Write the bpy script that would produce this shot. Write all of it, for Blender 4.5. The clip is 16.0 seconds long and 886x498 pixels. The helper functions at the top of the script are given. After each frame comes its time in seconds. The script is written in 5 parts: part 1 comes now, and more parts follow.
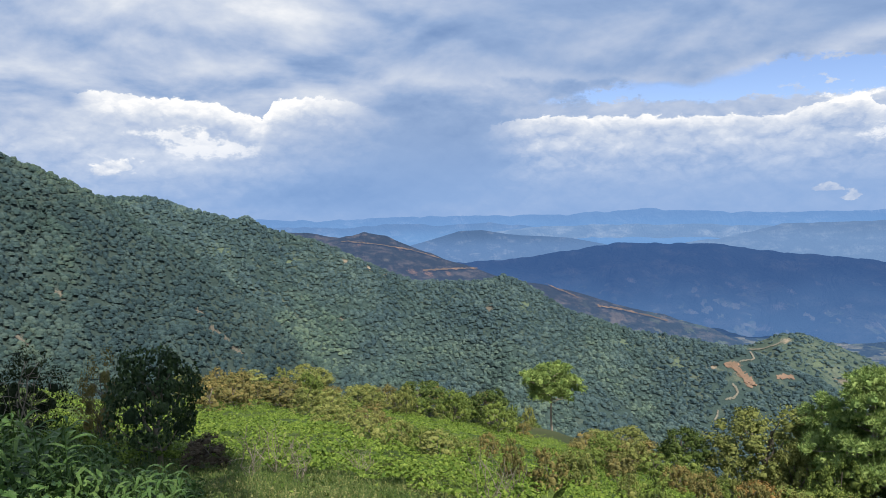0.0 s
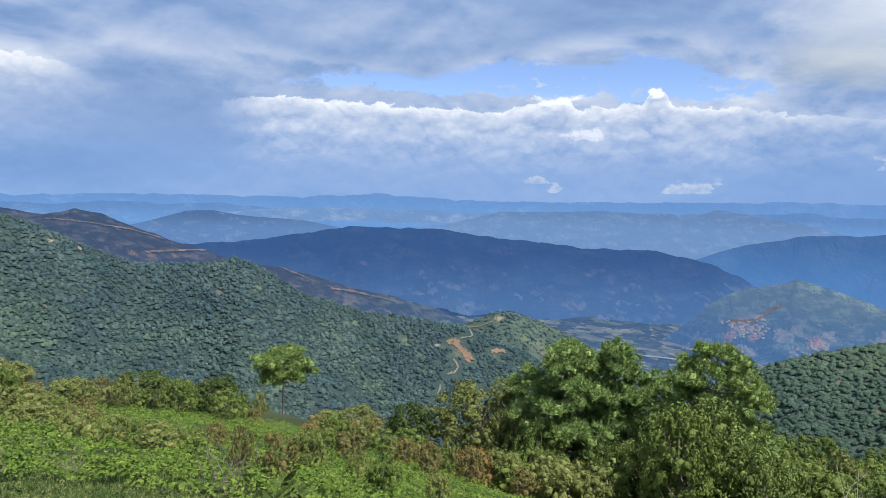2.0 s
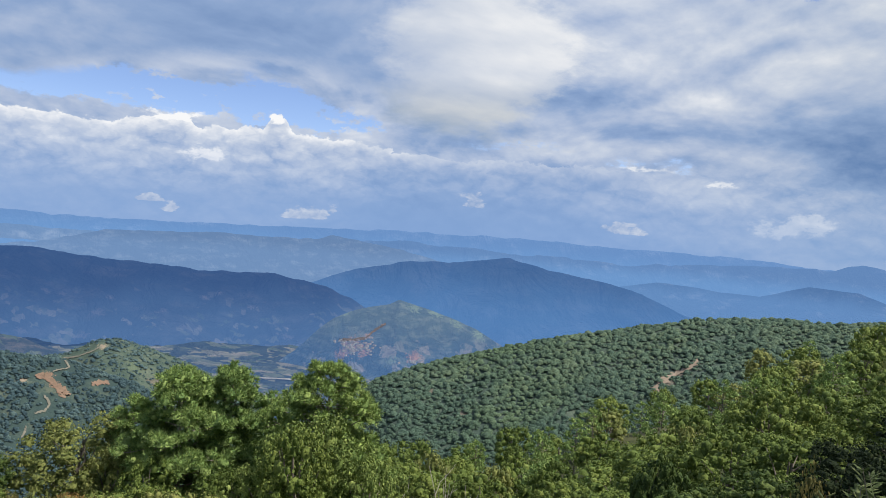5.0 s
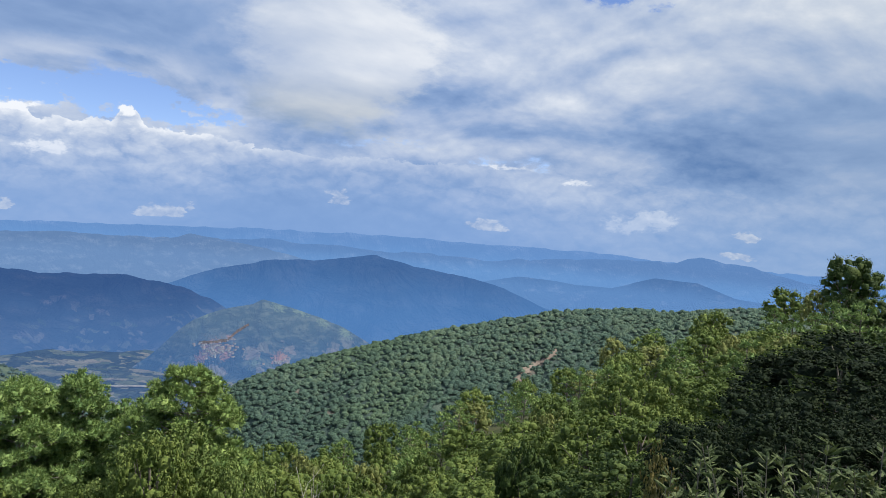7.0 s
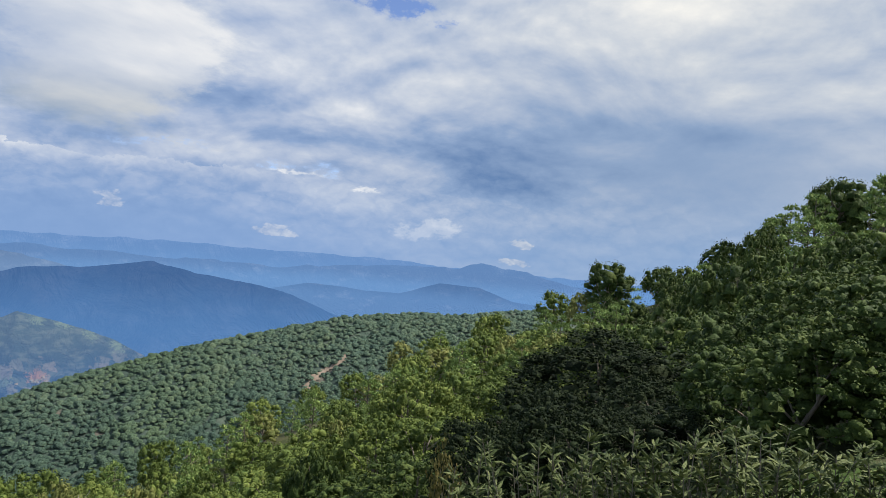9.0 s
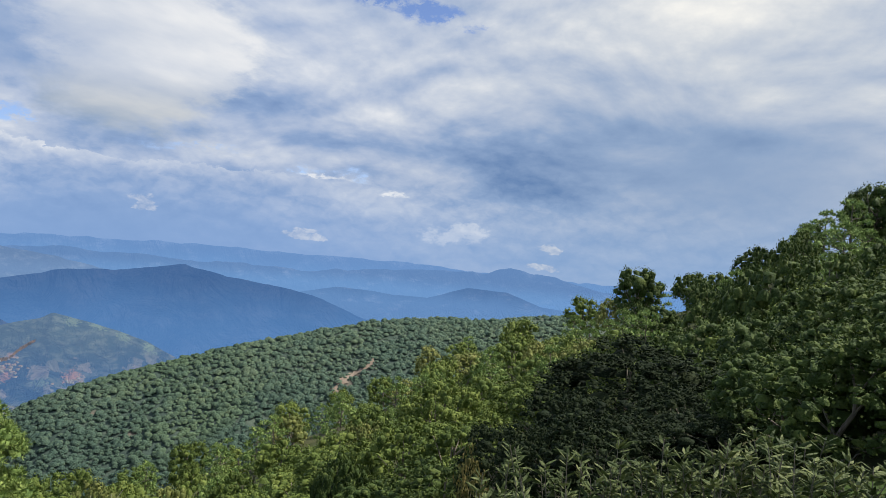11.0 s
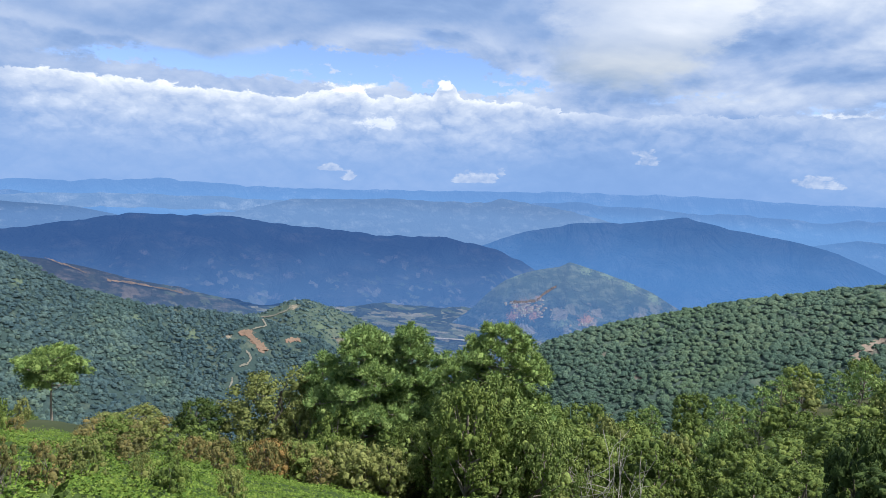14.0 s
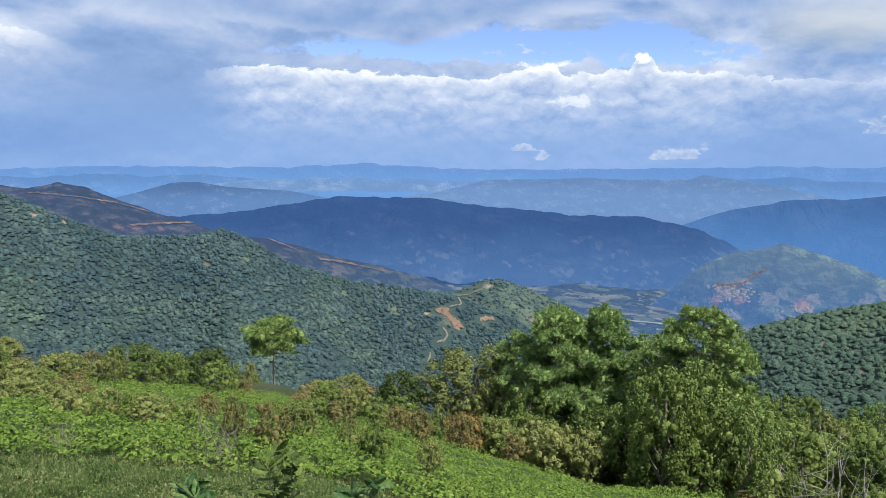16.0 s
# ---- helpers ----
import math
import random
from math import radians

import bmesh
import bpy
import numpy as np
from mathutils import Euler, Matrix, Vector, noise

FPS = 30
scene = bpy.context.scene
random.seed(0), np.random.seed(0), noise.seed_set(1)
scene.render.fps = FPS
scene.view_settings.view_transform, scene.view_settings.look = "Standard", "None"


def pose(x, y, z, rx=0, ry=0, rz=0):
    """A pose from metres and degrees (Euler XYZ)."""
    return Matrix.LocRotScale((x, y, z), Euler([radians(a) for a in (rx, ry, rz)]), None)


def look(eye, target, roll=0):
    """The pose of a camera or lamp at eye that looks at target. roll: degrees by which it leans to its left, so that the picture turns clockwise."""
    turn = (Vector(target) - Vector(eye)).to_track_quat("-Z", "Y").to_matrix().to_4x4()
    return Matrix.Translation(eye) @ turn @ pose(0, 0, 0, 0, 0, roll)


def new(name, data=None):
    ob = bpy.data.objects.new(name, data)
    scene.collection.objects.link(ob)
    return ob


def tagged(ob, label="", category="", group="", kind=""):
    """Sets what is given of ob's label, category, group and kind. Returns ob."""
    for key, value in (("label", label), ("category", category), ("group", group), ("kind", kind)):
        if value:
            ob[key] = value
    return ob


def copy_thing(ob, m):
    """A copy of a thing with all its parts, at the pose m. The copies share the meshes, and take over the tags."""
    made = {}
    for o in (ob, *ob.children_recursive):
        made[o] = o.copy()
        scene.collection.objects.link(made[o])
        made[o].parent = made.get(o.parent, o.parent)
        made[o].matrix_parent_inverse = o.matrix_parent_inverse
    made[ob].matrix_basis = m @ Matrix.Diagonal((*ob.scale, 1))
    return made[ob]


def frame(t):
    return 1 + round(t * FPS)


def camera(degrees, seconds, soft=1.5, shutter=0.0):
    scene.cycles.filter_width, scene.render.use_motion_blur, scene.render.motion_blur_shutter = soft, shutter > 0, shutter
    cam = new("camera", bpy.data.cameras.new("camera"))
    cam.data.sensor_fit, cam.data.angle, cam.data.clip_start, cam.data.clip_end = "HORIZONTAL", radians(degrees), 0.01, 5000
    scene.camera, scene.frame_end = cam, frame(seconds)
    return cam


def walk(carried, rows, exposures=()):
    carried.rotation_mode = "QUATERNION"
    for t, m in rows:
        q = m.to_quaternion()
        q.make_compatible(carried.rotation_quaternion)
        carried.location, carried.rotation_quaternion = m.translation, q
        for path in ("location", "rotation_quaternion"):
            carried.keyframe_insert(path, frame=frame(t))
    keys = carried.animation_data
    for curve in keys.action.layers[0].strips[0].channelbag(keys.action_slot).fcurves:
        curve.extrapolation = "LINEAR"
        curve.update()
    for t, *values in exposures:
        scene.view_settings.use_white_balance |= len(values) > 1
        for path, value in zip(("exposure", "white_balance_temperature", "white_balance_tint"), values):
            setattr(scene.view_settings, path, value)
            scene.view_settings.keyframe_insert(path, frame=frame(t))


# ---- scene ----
# ---- camera: it turns where it stands ----
EYE = 1.6
cam = camera(62.7, 16.0, soft=0.6)
TURNS = [  # seconds, yaw, pitch, roll
    (0.0, 0.00, -3.85, -1.18), (0.5, -4.94, -4.51, -0.23), (1.0, -10.10, -4.95, 0.25), (1.5, -15.31, -5.23, 0.79),
    (2.0, -20.77, -5.18, 1.34), (2.5, -26.10, -5.03, 1.99), (3.0, -31.97, -4.75, 2.70), (3.5, -38.11, -4.23, 3.58),
    (4.0, -42.97, -3.19, 3.99), (4.5, -46.65, -2.40, 4.25), (5.0, -50.06, -1.97, 4.23), (7.5, -64.08, -1.24, 4.09),
    (8.0, -68.42, -0.81, 4.34), (8.5, -72.85, -0.26, 4.24), (9.75, -80.0, 0.45, 4.4), (11.0, -74.73, 0.37, 4.52), (11.5, -69.22, -0.07, 4.41),
    (12.0, -62.24, -0.98, 4.26), (12.5, -55.30, -2.32, 4.01), (13.0, -48.46, -3.83, 3.48), (13.5, -43.27, -4.88, 3.04),
    (14.0, -36.93, -5.67, 2.37), (14.5, -31.51, -6.58, 1.84), (15.0, -28.74, -7.25, 1.42), (15.5, -25.26, -7.47, 0.95),
    (16.0, -21.76, -7.62, 0.61),
]
walk(cam, [(t, pose(0, 0, EYE, 0, 0, yaw) @ pose(0, 0, 0, 90 + pitch) @ pose(0, 0, 0, 0, 0, roll)) for t, yaw, pitch, roll in TURNS],
     [(0.0, 0.35, 6550, 10), (0.5, 0.33, 6350, 10), (1.0, 0.31, 6230, 10), (2.5, 0.29, 6080, 10), (3.5, 0.25, 6120, 10), (4.0, 0.21, 6250, 10), (4.5, 0.21, 6430, 10), (5.0, 0.22, 6450, 10), (7.5, 0.2, 6120, 10), (8.0, 0.2, 6250, 10), (8.5, 0.22, 6480, 10), (11.5, 0.22, 6500, 10), (12.3, 0.25, 6260, 10), (13.0, 0.34, 6020, 10), (13.6, 0.41, 6020, 10), (14.5, 0.39, 6000, 10), (16.0, 0.37, 6080, 10)])

# ---- sun ----
SUN_AZ, SUN_EL = 146.0, 60.0  # degrees, clockwise from +y; above the horizon
sun = new("sun", bpy.data.lights.new("sun", "SUN"))
sun.data.energy, sun.data.angle, sun.data.color = 5.0, radians(0.6), (1.0, 0.95, 0.86)
_s = Vector((math.sin(radians(SUN_AZ)) * math.cos(radians(SUN_EL)), math.cos(radians(SUN_AZ)) * math.cos(radians(SUN_EL)), math.sin(radians(SUN_EL))))
sun.matrix_world = look(_s * 50, (0, 0, 0))


# ---- node helper ----
class Nodes:
    """Small wrapper that adds shader nodes and links them."""

    def __init__(self, tree):
        self.t = tree
        tree.nodes.clear()

    def add(self, kind, ins=(), operation=None, use_clamp=False, interpolation_type=None, data_type=None):
        n = self.t.nodes.new(kind)
        if operation:
            n.operation = operation
        if use_clamp:
            n.use_clamp = True
        if interpolation_type:
            n.interpolation_type = interpolation_type
        if data_type:
            n.data_type = data_type
        for k, v in (ins.items() if isinstance(ins, dict) else enumerate(ins)):
            self.put(n.inputs[k], v)
        return n

    def put(self, socket, v):
        if isinstance(v, bpy.types.NodeSocket):
            self.t.links.new(v, socket)
        elif isinstance(v, bpy.types.Node):
            self.t.links.new(v.outputs[0], socket)
        elif v is not None:
            socket.default_value = v

    def math(self, op, a, b=None, c=None, clamp=False):
        return self.add("ShaderNodeMath", [v for v in (a, b, c) if v is not None], operation=op, use_clamp=clamp).outputs[0]

    def total(self, values):
        out = values[0]
        for v in values[1:]:
            out = self.math("ADD", out, v)
        return out

    def span(self, v, a, b, c=0.0, d=1.0, smooth=True):
        n = self.add("ShaderNodeMapRange", [v, a, b, c, d], interpolation_type="SMOOTHSTEP" if smooth else "LINEAR")
        return n.outputs[0]

    def noise(self, vec, scale, detail=4.0, rough=0.55, warp=0.0):
        n = self.add("ShaderNodeTexNoise", {"Scale": scale, "Detail": detail, "Roughness": rough, "Distortion": warp})
        if vec is not None:
            self.put(n.inputs["Vector"], vec)
        return n

    def math_vec(self, at, scale, k):
        """The place, stirred by noise."""
        v = self.add("ShaderNodeVectorMath", [self.noise(at, scale, 2).outputs["Color"], (0.5, 0.5, 0.5)], operation="SUBTRACT").outputs[0]
        return self.add("ShaderNodeVectorMath", [v, (k, k, k), at], operation="MULTIPLY_ADD").outputs[0]

    def mix(self, f, a, b):
        n = self.add("ShaderNodeMix", data_type="RGBA")
        for s, v in ((0, f), (6, a), (7, b)):
            self.put(n.inputs[s], v if not isinstance(v, tuple) or len(v) == 4 else (*v, 1))
        return n.outputs[2]

    def ramp(self, v, stops):
        n = self.add("ShaderNodeValToRGB", [v])
        e = n.color_ramp.elements
        while len(e) < len(stops):
            e.new(0.5)
        for el, (p, c) in zip(e, stops):
            el.position, el.color = p, (*c, 1) if isinstance(c, tuple) else (c, c, c, 1)
        return n.outputs[0]

    def xyz(self, x, y, z):
        return self.add("ShaderNodeCombineXYZ", [x, y, z]).outputs[0]


# ---- sky: clear blue behind a broken deck of cloud ----
world = bpy.data.worlds.new("sky")
scene.world = world
world.use_nodes = True
N = Nodes(world.node_tree)
way = N.add("ShaderNodeSeparateXYZ", [N.add("ShaderNodeTexCoord").outputs["Generated"]])
az0 = N.math("MULTIPLY", N.math("ARCTAN2", way.outputs[0], way.outputs[1]), 180 / math.pi)
el0 = N.math("MULTIPLY", N.math("ARCSINE", way.outputs[2]), 180 / math.pi)
flat = N.xyz(az0, N.math("MULTIPLY", el0, 2.2), 0.0)
big = N.add("ShaderNodeSeparateColor", [N.noise(flat, 0.09, 3).outputs["Color"]])
fine = N.add("ShaderNodeSeparateColor", [N.noise(flat, 0.42, 6, 0.62).outputs["Color"]])


def warped(base, channel, k_big, k_fine):
    return N.total([base, N.math("MULTIPLY", N.math("SUBTRACT", big.outputs[channel], 0.5), k_big),
                    N.math("MULTIPLY", N.math("SUBTRACT", fine.outputs[channel], 0.5), k_fine)])


az, el = warped(az0, 0, 5.0, 3.0), warped(el0, 1, 1.8, 1.5)
SOFT_CLOUDS = [  # azimuth, elevation, half width, half height, lightness
    (-2, 3.5, 11, 4.5, -0.20), (-9, 0.6, 7, 1.5, -0.3), (6, 4.2, 8, 4, -0.13), (-18, 3.2, 8, 1.8, 0.14), (-12, 13, 16, 4, 0.05), (16, 12.5, 16, 2.6, -0.16), (4, 16, 14, 3, -0.06),
    (-28, 5, 8, 2.5, 0.02), (93, 19, 12, 4.5, 0.34), (71, 12.5, 10, 4.5, 0.18), (80, 7.2, 7, 2.8, -0.44), (30, 15, 9, 3, -0.18), (97, 7.5, 13, 5.5, -0.20),
    (70, 3.6, 9, 1.6, 0.12), (108, 5, 7, 3, 0.10), (60, 2.5, 12, 1.5, -0.05), (104, 14, 7, 4, 0.16), (84, 12.5, 5, 2.5, -0.12),
]
BLUE_GAPS = [  # azimuth, elevation, half width, half height, depth
    (24, 8.2, 8, 1.0, 2.2), (34, 7.7, 6, 1.3, 2.4), (40, 7.2, 4, 1.0, 1.1), (15, 7.4, 6, 0.6, 1.4), (67.5, 18.9, 2.6, 0.8, 0.7), (72.2, 18.2, 2.4, 0.8, 0.8), (75.5, 17.0, 1.6, 0.6, 0.7), (66, 5.7, 4, 0.45, 0.6), (55, 6.3, 6, 0.5, 0.5),
]
WHITE_EDGES = [  # azimuth, elevation, half width, half height
    (-17, 4.2, 3.5, 0.7), (-20, 5.2, 3.0, 0.5), (65, 5.5, 2.2, 0.22), (71, 4.6, 1.6, 0.2), (29.2, 6.3, 1.8, 0.45), (36.6, 7.0, 0.7, 0.5), (31.5, 4.0, 1.6, 0.6), (77.0, 2.0, 1.4, 0.7), (74.5, 1.2, 2.4, 0.6),
]
SMALL_CUMULI = [  # azimuth, elevation, half width, half height
    (-24.2, 2.7, 1.9, 1.1), (28.9, -0.2, 1.0, 0.7), (27.6, 0.4, 1.0, 0.5), (38.6, 0.0, 1.1, 0.8), (40.6, 0.1, 1.2, 0.9), (82.5, -0.6, 1.6, 0.45), (52, 1.9, 1.6, 0.9), (83, 0.7, 1.1, 0.6), (64.4, 0.5, 1.8, 0.6),
]


def blob(a, e, w, h, x=az, y=el):
    u = N.math("DIVIDE", N.math("SUBTRACT", x, a), w)
    v = N.math("DIVIDE", N.math("SUBTRACT", y, e), h)
    r = N.math("ADD", N.math("MULTIPLY", u, u), N.math("MULTIPLY", v, v))
    return N.math("EXPONENT", N.math("MULTIPLY", r, -1.0))


def over(f, a, b):
    """Value b laid over a by the factor f."""
    return N.math("ADD", N.math("MULTIPLY", a, N.math("SUBTRACT", 1.0, f)), N.math("MULTIPLY", b, f))


deck = N.noise(N.xyz(az0, N.math("MULTIPLY", el0, 2.6), 4.0), 0.075, 6, 0.55, 0.12).outputs[0]
wisp = N.noise(N.xyz(az0, N.math("MULTIPLY", el0, 2.2), 9.0), 0.26, 8, 0.56, 0.15).outputs[0]


def centred(v, k):
    """k times a value that runs from 0 to 1, moved to run about zero."""
    return N.math("MULTIPLY", N.math("SUBTRACT", v, 0.5), k)


def ceiling_at(rise):
    """Place on a level sheet of cloud overhead, seen a little above the direction of sight."""
    s = N.math("DIVIDE", 1.0, N.math("ADD", N.math("MAXIMUM", way.outputs[2], -0.03), 0.28 + rise))
    return N.xyz(N.math("MULTIPLY", way.outputs[0], s), N.math("MULTIPLY", way.outputs[1], s), 0.0)


def billows(rise, cells, tall=1.5, depth=4.0, seed=0.0):
    """Cauliflower heads of cumulus, brightest at the middle of each, seen a little above the direction of sight."""
    at = N.xyz(N.math("ADD", az0, centred(fine.outputs[0], 2.2)), N.math("MULTIPLY", N.math("ADD", N.math("ADD", el0, rise), centred(fine.outputs[2], 1.1)), tall), seed)
    n = N.add("ShaderNodeTexVoronoi")
    n.voronoi_dimensions, n.feature, n.normalize = "2D", "F1", True
    N.put(n.inputs["Vector"], N.add("ShaderNodeVectorMath", [at, (seed, seed * 1.7, 0)], operation="ADD"))
    for key, v in (("Scale", cells), ("Detail", depth), ("Roughness", 0.5), ("Lacunarity", 2.2)):
        N.put(n.inputs[key], v)
    return N.math("SUBTRACT", 1.0, n.outputs["Distance"])


def lit(a, b, k):
    """Light from above on a cloud: bright where it thins upwards."""
    return N.math("MULTIPLY", N.math("SUBTRACT", a, b), k)


sheet_a, sheet_b = (N.noise(ceiling_at(r), 2.1, 7, 0.53, 0.25).outputs[0] for r in (0.0, 0.022))
sheet_lit = N.total([lit(sheet_a, sheet_b, 1.5), centred(sheet_a, 0.42)])
heads_a, heads_b = billows(0.0, 0.42), billows(0.5, 0.42)
heads_lit = N.math("ADD", lit(heads_a, heads_b, 0.75), centred(N.span(heads_a, 0.35, 0.95, smooth=False), 0.35))
small_heads = billows(0.0, 1.25, 1.3, 3.0, 7.0)
rain = N.math("ADD", blob(98, 7, 14, 6), blob(-1, 3, 11, 4.5), clamp=True)  # smooth curtains of rain
calm = N.math("SUBTRACT", 1.0, N.math("MULTIPLY", rain, 0.85))
near_top = N.span(el0, 3.0, 9.0)
light = N.total([N.math("ADD", 0.49, N.math("MULTIPLY", N.span(deck, 0.3, 0.7, -0.09, 0.10), calm)),
                 N.math("MULTIPLY", N.math("MULTIPLY", sheet_lit, calm), N.math("MULTIPLY_ADD", near_top, 0.75, 0.25)),
                 N.math("MULTIPLY", N.math("MULTIPLY", heads_lit, calm), N.math("MULTIPLY_ADD", near_top, -0.45, 0.55))]
                + [N.math("MULTIPLY", blob(a, e, w, h), k) for a, e, w, h, k in SOFT_CLOUDS])
tuft = N.noise(N.xyz(az0, N.math("MULTIPLY", el0, 1.5), 3.0), 1.1, 6, 0.65).outputs[0]
ragged = N.math("MULTIPLY", N.span(wisp, 0.34, 0.62, 0.35, 1.45), N.span(tuft, 0.36, 0.6, 0.55, 1.25))
cover = N.total([N.span(deck, 0.25, 0.5, 0.8, 1.15), centred(wisp, 0.3), centred(sheet_a, 1.0)]
                + [N.math("MULTIPLY", N.math("MULTIPLY", blob(a, e, w, h), ragged), -k) for a, e, w, h, k in BLUE_GAPS])
# the long bank of cumulus: its billowing crest line over azimuth
puff = N.math("ADD", centred(N.span(small_heads, 0.3, 1.0, smooth=False), 0.6), centred(N.noise(N.xyz(az0, N.math("MULTIPLY", el0, 1.4), 2.0), 0.6, 5, 0.6).outputs[0], 0.8))
crest = N.ramp(N.span(az0, 0, 80, smooth=False), [(0.0, 0.42), (0.07, 0.61), (0.1, 0.635), (0.15, 0.61), (0.23, 0.585), (0.31, 0.56), (0.33, 0.59), (0.35, 0.64), (0.372, 0.685), (0.385, 0.58), (0.43, 0.615), (0.447, 0.62), (0.453, 0.735), (0.463, 0.74), (0.474, 0.61), (0.55, 0.57), (0.62, 0.5), (0.72, 0.52), (0.85, 0.5), (0.98, 0.3)])
under = N.math("SUBTRACT", N.math("ADD", N.math("MULTIPLY", crest, 10.0), puff), el0)
bank = N.math("MULTIPLY", N.span(under, -0.02, 0.13), N.math("MULTIPLY", N.span(az0, 3, 8), N.span(az0, 74, 48)))
depth_in = N.math("ADD", under, centred(heads_a, 1.2))
bank_light = N.total([N.span(depth_in, -0.1, 1.5, 0.98, 0.60), N.span(depth_in, 1.5, 6.0, 0.0, -0.18), N.math("MULTIPLY", heads_lit, N.math("MULTIPLY", N.span(el0, 0.0, 3.0, 0.35, 0.8), N.span(az0, 36, 52, 1.0, 0.6))), centred(wisp, 0.35), N.span(az0, 36, 50, 0.0, -0.24)])
# a level grey sheet overhead, with a ragged lower edge
edge_el = N.ramp(N.span(az0, -10, 50, smooth=False), [(0.0, 0.95), (0.15, 0.9), (0.3, 0.86), (0.42, 0.78), (0.485, 0.72), (0.54, 0.88), (0.66, 0.93), (0.8, 0.98), (0.92, 0.86), (1.0, 0.8)])
above = N.math("SUBTRACT", N.total([el0, centred(sheet_a, 5.0), centred(tuft, 0.8)]), N.math("MULTIPLY", edge_el, 10.0))
sheet = N.math("MULTIPLY", N.span(above, -0.1, 0.9), N.math("MULTIPLY", N.span(az0, -12, 6), N.span(az0, 50, 42)))
sheet_light = N.total([N.span(above, 0.0, 1.8, 0.58, 0.34), N.math("MULTIPLY", sheet_lit, 0.6)])
shade = over(bank, over(sheet, light, sheet_light), bank_light)
# a broad pale cumulus overhead with a dull base
tall_el = N.math("ADD", el0, centred(big.outputs[2], 4.0))
tower = N.span(N.total([blob(51.5, 13.0, 8.6, 6.6), centred(fine.outputs[2], 0.6), centred(sheet_a, 0.8)]), 0.26, 0.66)
tower_light = N.total([N.span(tall_el, 6.5, 13.0, 0.44, 0.75), N.math("MULTIPLY", sheet_lit, 0.55), N.span(az0, 44, 54, -0.16, 0.03)])
shade = over(tower, shade, tower_light)
# a bright sunlit line of cumulus beside the rain
line_top = N.ramp(N.span(az0, -28, 4, smooth=False), [(0.0, 0.78), (0.08, 0.82), (0.16, 0.79), (0.34, 0.76), (0.45, 0.64), (0.475, 0.77), (0.55, 0.81), (0.66, 0.77), (0.77, 0.64), (0.95, 0.5)])
line_in = N.math("SUBTRACT", N.total([N.math("MULTIPLY", line_top, 10.0), puff]), el0)
line_ends = N.math("MULTIPLY", N.span(az0, -27, -25), N.span(az0, -4, -12))
line = N.math("MULTIPLY", N.math("MULTIPLY", N.span(line_in, -0.02, 0.15), N.span(line_in, 3.2, 0.9)), line_ends)
line_light = N.total([N.span(line_in, 0.0, 2.0, 1.0, 0.62), N.math("MULTIPLY", heads_lit, 0.55)])
shade = over(line, shade, line_light)
white = N.span(N.math("MULTIPLY", N.total([blob(*c) for c in WHITE_EDGES]), N.math("MULTIPLY", N.span(tuft, 0.35, 0.62, 0.5, 1.2), N.span(small_heads, 0.3, 0.9, 0.55, 1.3))), 0.16, 0.8)
shade = N.math("ADD", shade, N.math("MULTIPLY", white, 0.36))
cumuli = N.span(N.math("ADD", N.total([N.math("MULTIPLY", blob(*c), N.span(el0, c[1] - 0.75 * c[3], c[1] - 0.35 * c[3])) for c in SMALL_CUMULI]), N.math("ADD", centred(N.span(small_heads, 0.3, 1.0, smooth=False), 0.7), centred(tuft, 0.8))), 0.5, 0.8)
shade = N.math("ADD", shade, N.math("MULTIPLY", cumuli, N.math("ADD", 0.15, lit(small_heads, billows(0.3, 1.25, 1.3, 3.0, 7.0), 0.5))))
cover = N.math("MAXIMUM", N.math("MAXIMUM", N.math("MAXIMUM", N.span(cover, 0.15, 0.8), sheet), bank), N.math("MAXIMUM", N.math("MAXIMUM", N.math("MAXIMUM", cumuli, white), line), tower))
low = N.span(el0, 7.0, -1.2)  # thick air towards the horizon
tone = N.ramp(shade, [(0.0, (0.13, 0.24, 0.48)), (0.3, (0.285, 0.405, 0.64)), (0.5, (0.455, 0.545, 0.725)), (0.7, (0.64, 0.70, 0.81)), (1.0, (1.0, 1.0, 1.0))])
air = N.mix(N.math("MULTIPLY", low, N.math("SUBTRACT", 0.74, N.math("MULTIPLY", cumuli, 0.5))), tone, (0.25, 0.41, 0.72))
air = N.mix(N.math("MULTIPLY", tower, N.span(el0, 12.0, 8.0, 0.15, 0.9)), air, N.add("ShaderNodeVectorMath", [air, (1.07, 1.0, 0.86)], operation="MULTIPLY").outputs[0])  # dull warm base
air = N.mix(N.span(az0, 58, 96), air, N.add("ShaderNodeVectorMath", [air, (1.02, 1.0, 0.94)], operation="MULTIPLY").outputs[0])  # greyer beside the rain
sky = N.add("ShaderNodeTexSky")
sky.sky_type, sky.sun_disc = "NISHITA", False
sky.sun_elevation, sky.sun_rotation = radians(SUN_EL), radians(SUN_AZ)
sky.altitude, sky.air_density, sky.dust_density, sky.ozone_density = 2400.0, 1.0, 0.3, 1.4
tint = N.add("ShaderNodeVectorMath", [sky.outputs[0], (0.95, 0.94, 1.08)], operation="MULTIPLY")
clear = N.add("ShaderNodeBackground", [tint.outputs[0], 0.12])
cloudy = N.add("ShaderNodeBackground", [air, 0.815])
cover = N.math("MAXIMUM", cover, N.math("MULTIPLY", low, 0.85))
out = N.add("ShaderNodeMixShader", [cover, clear, cloudy])
N.add("ShaderNodeOutputWorld", [out])


# ---- materials ----
def material(name):
    m = bpy.data.materials.new(name)
    m.use_nodes = True
    return m, Nodes(m.node_tree)


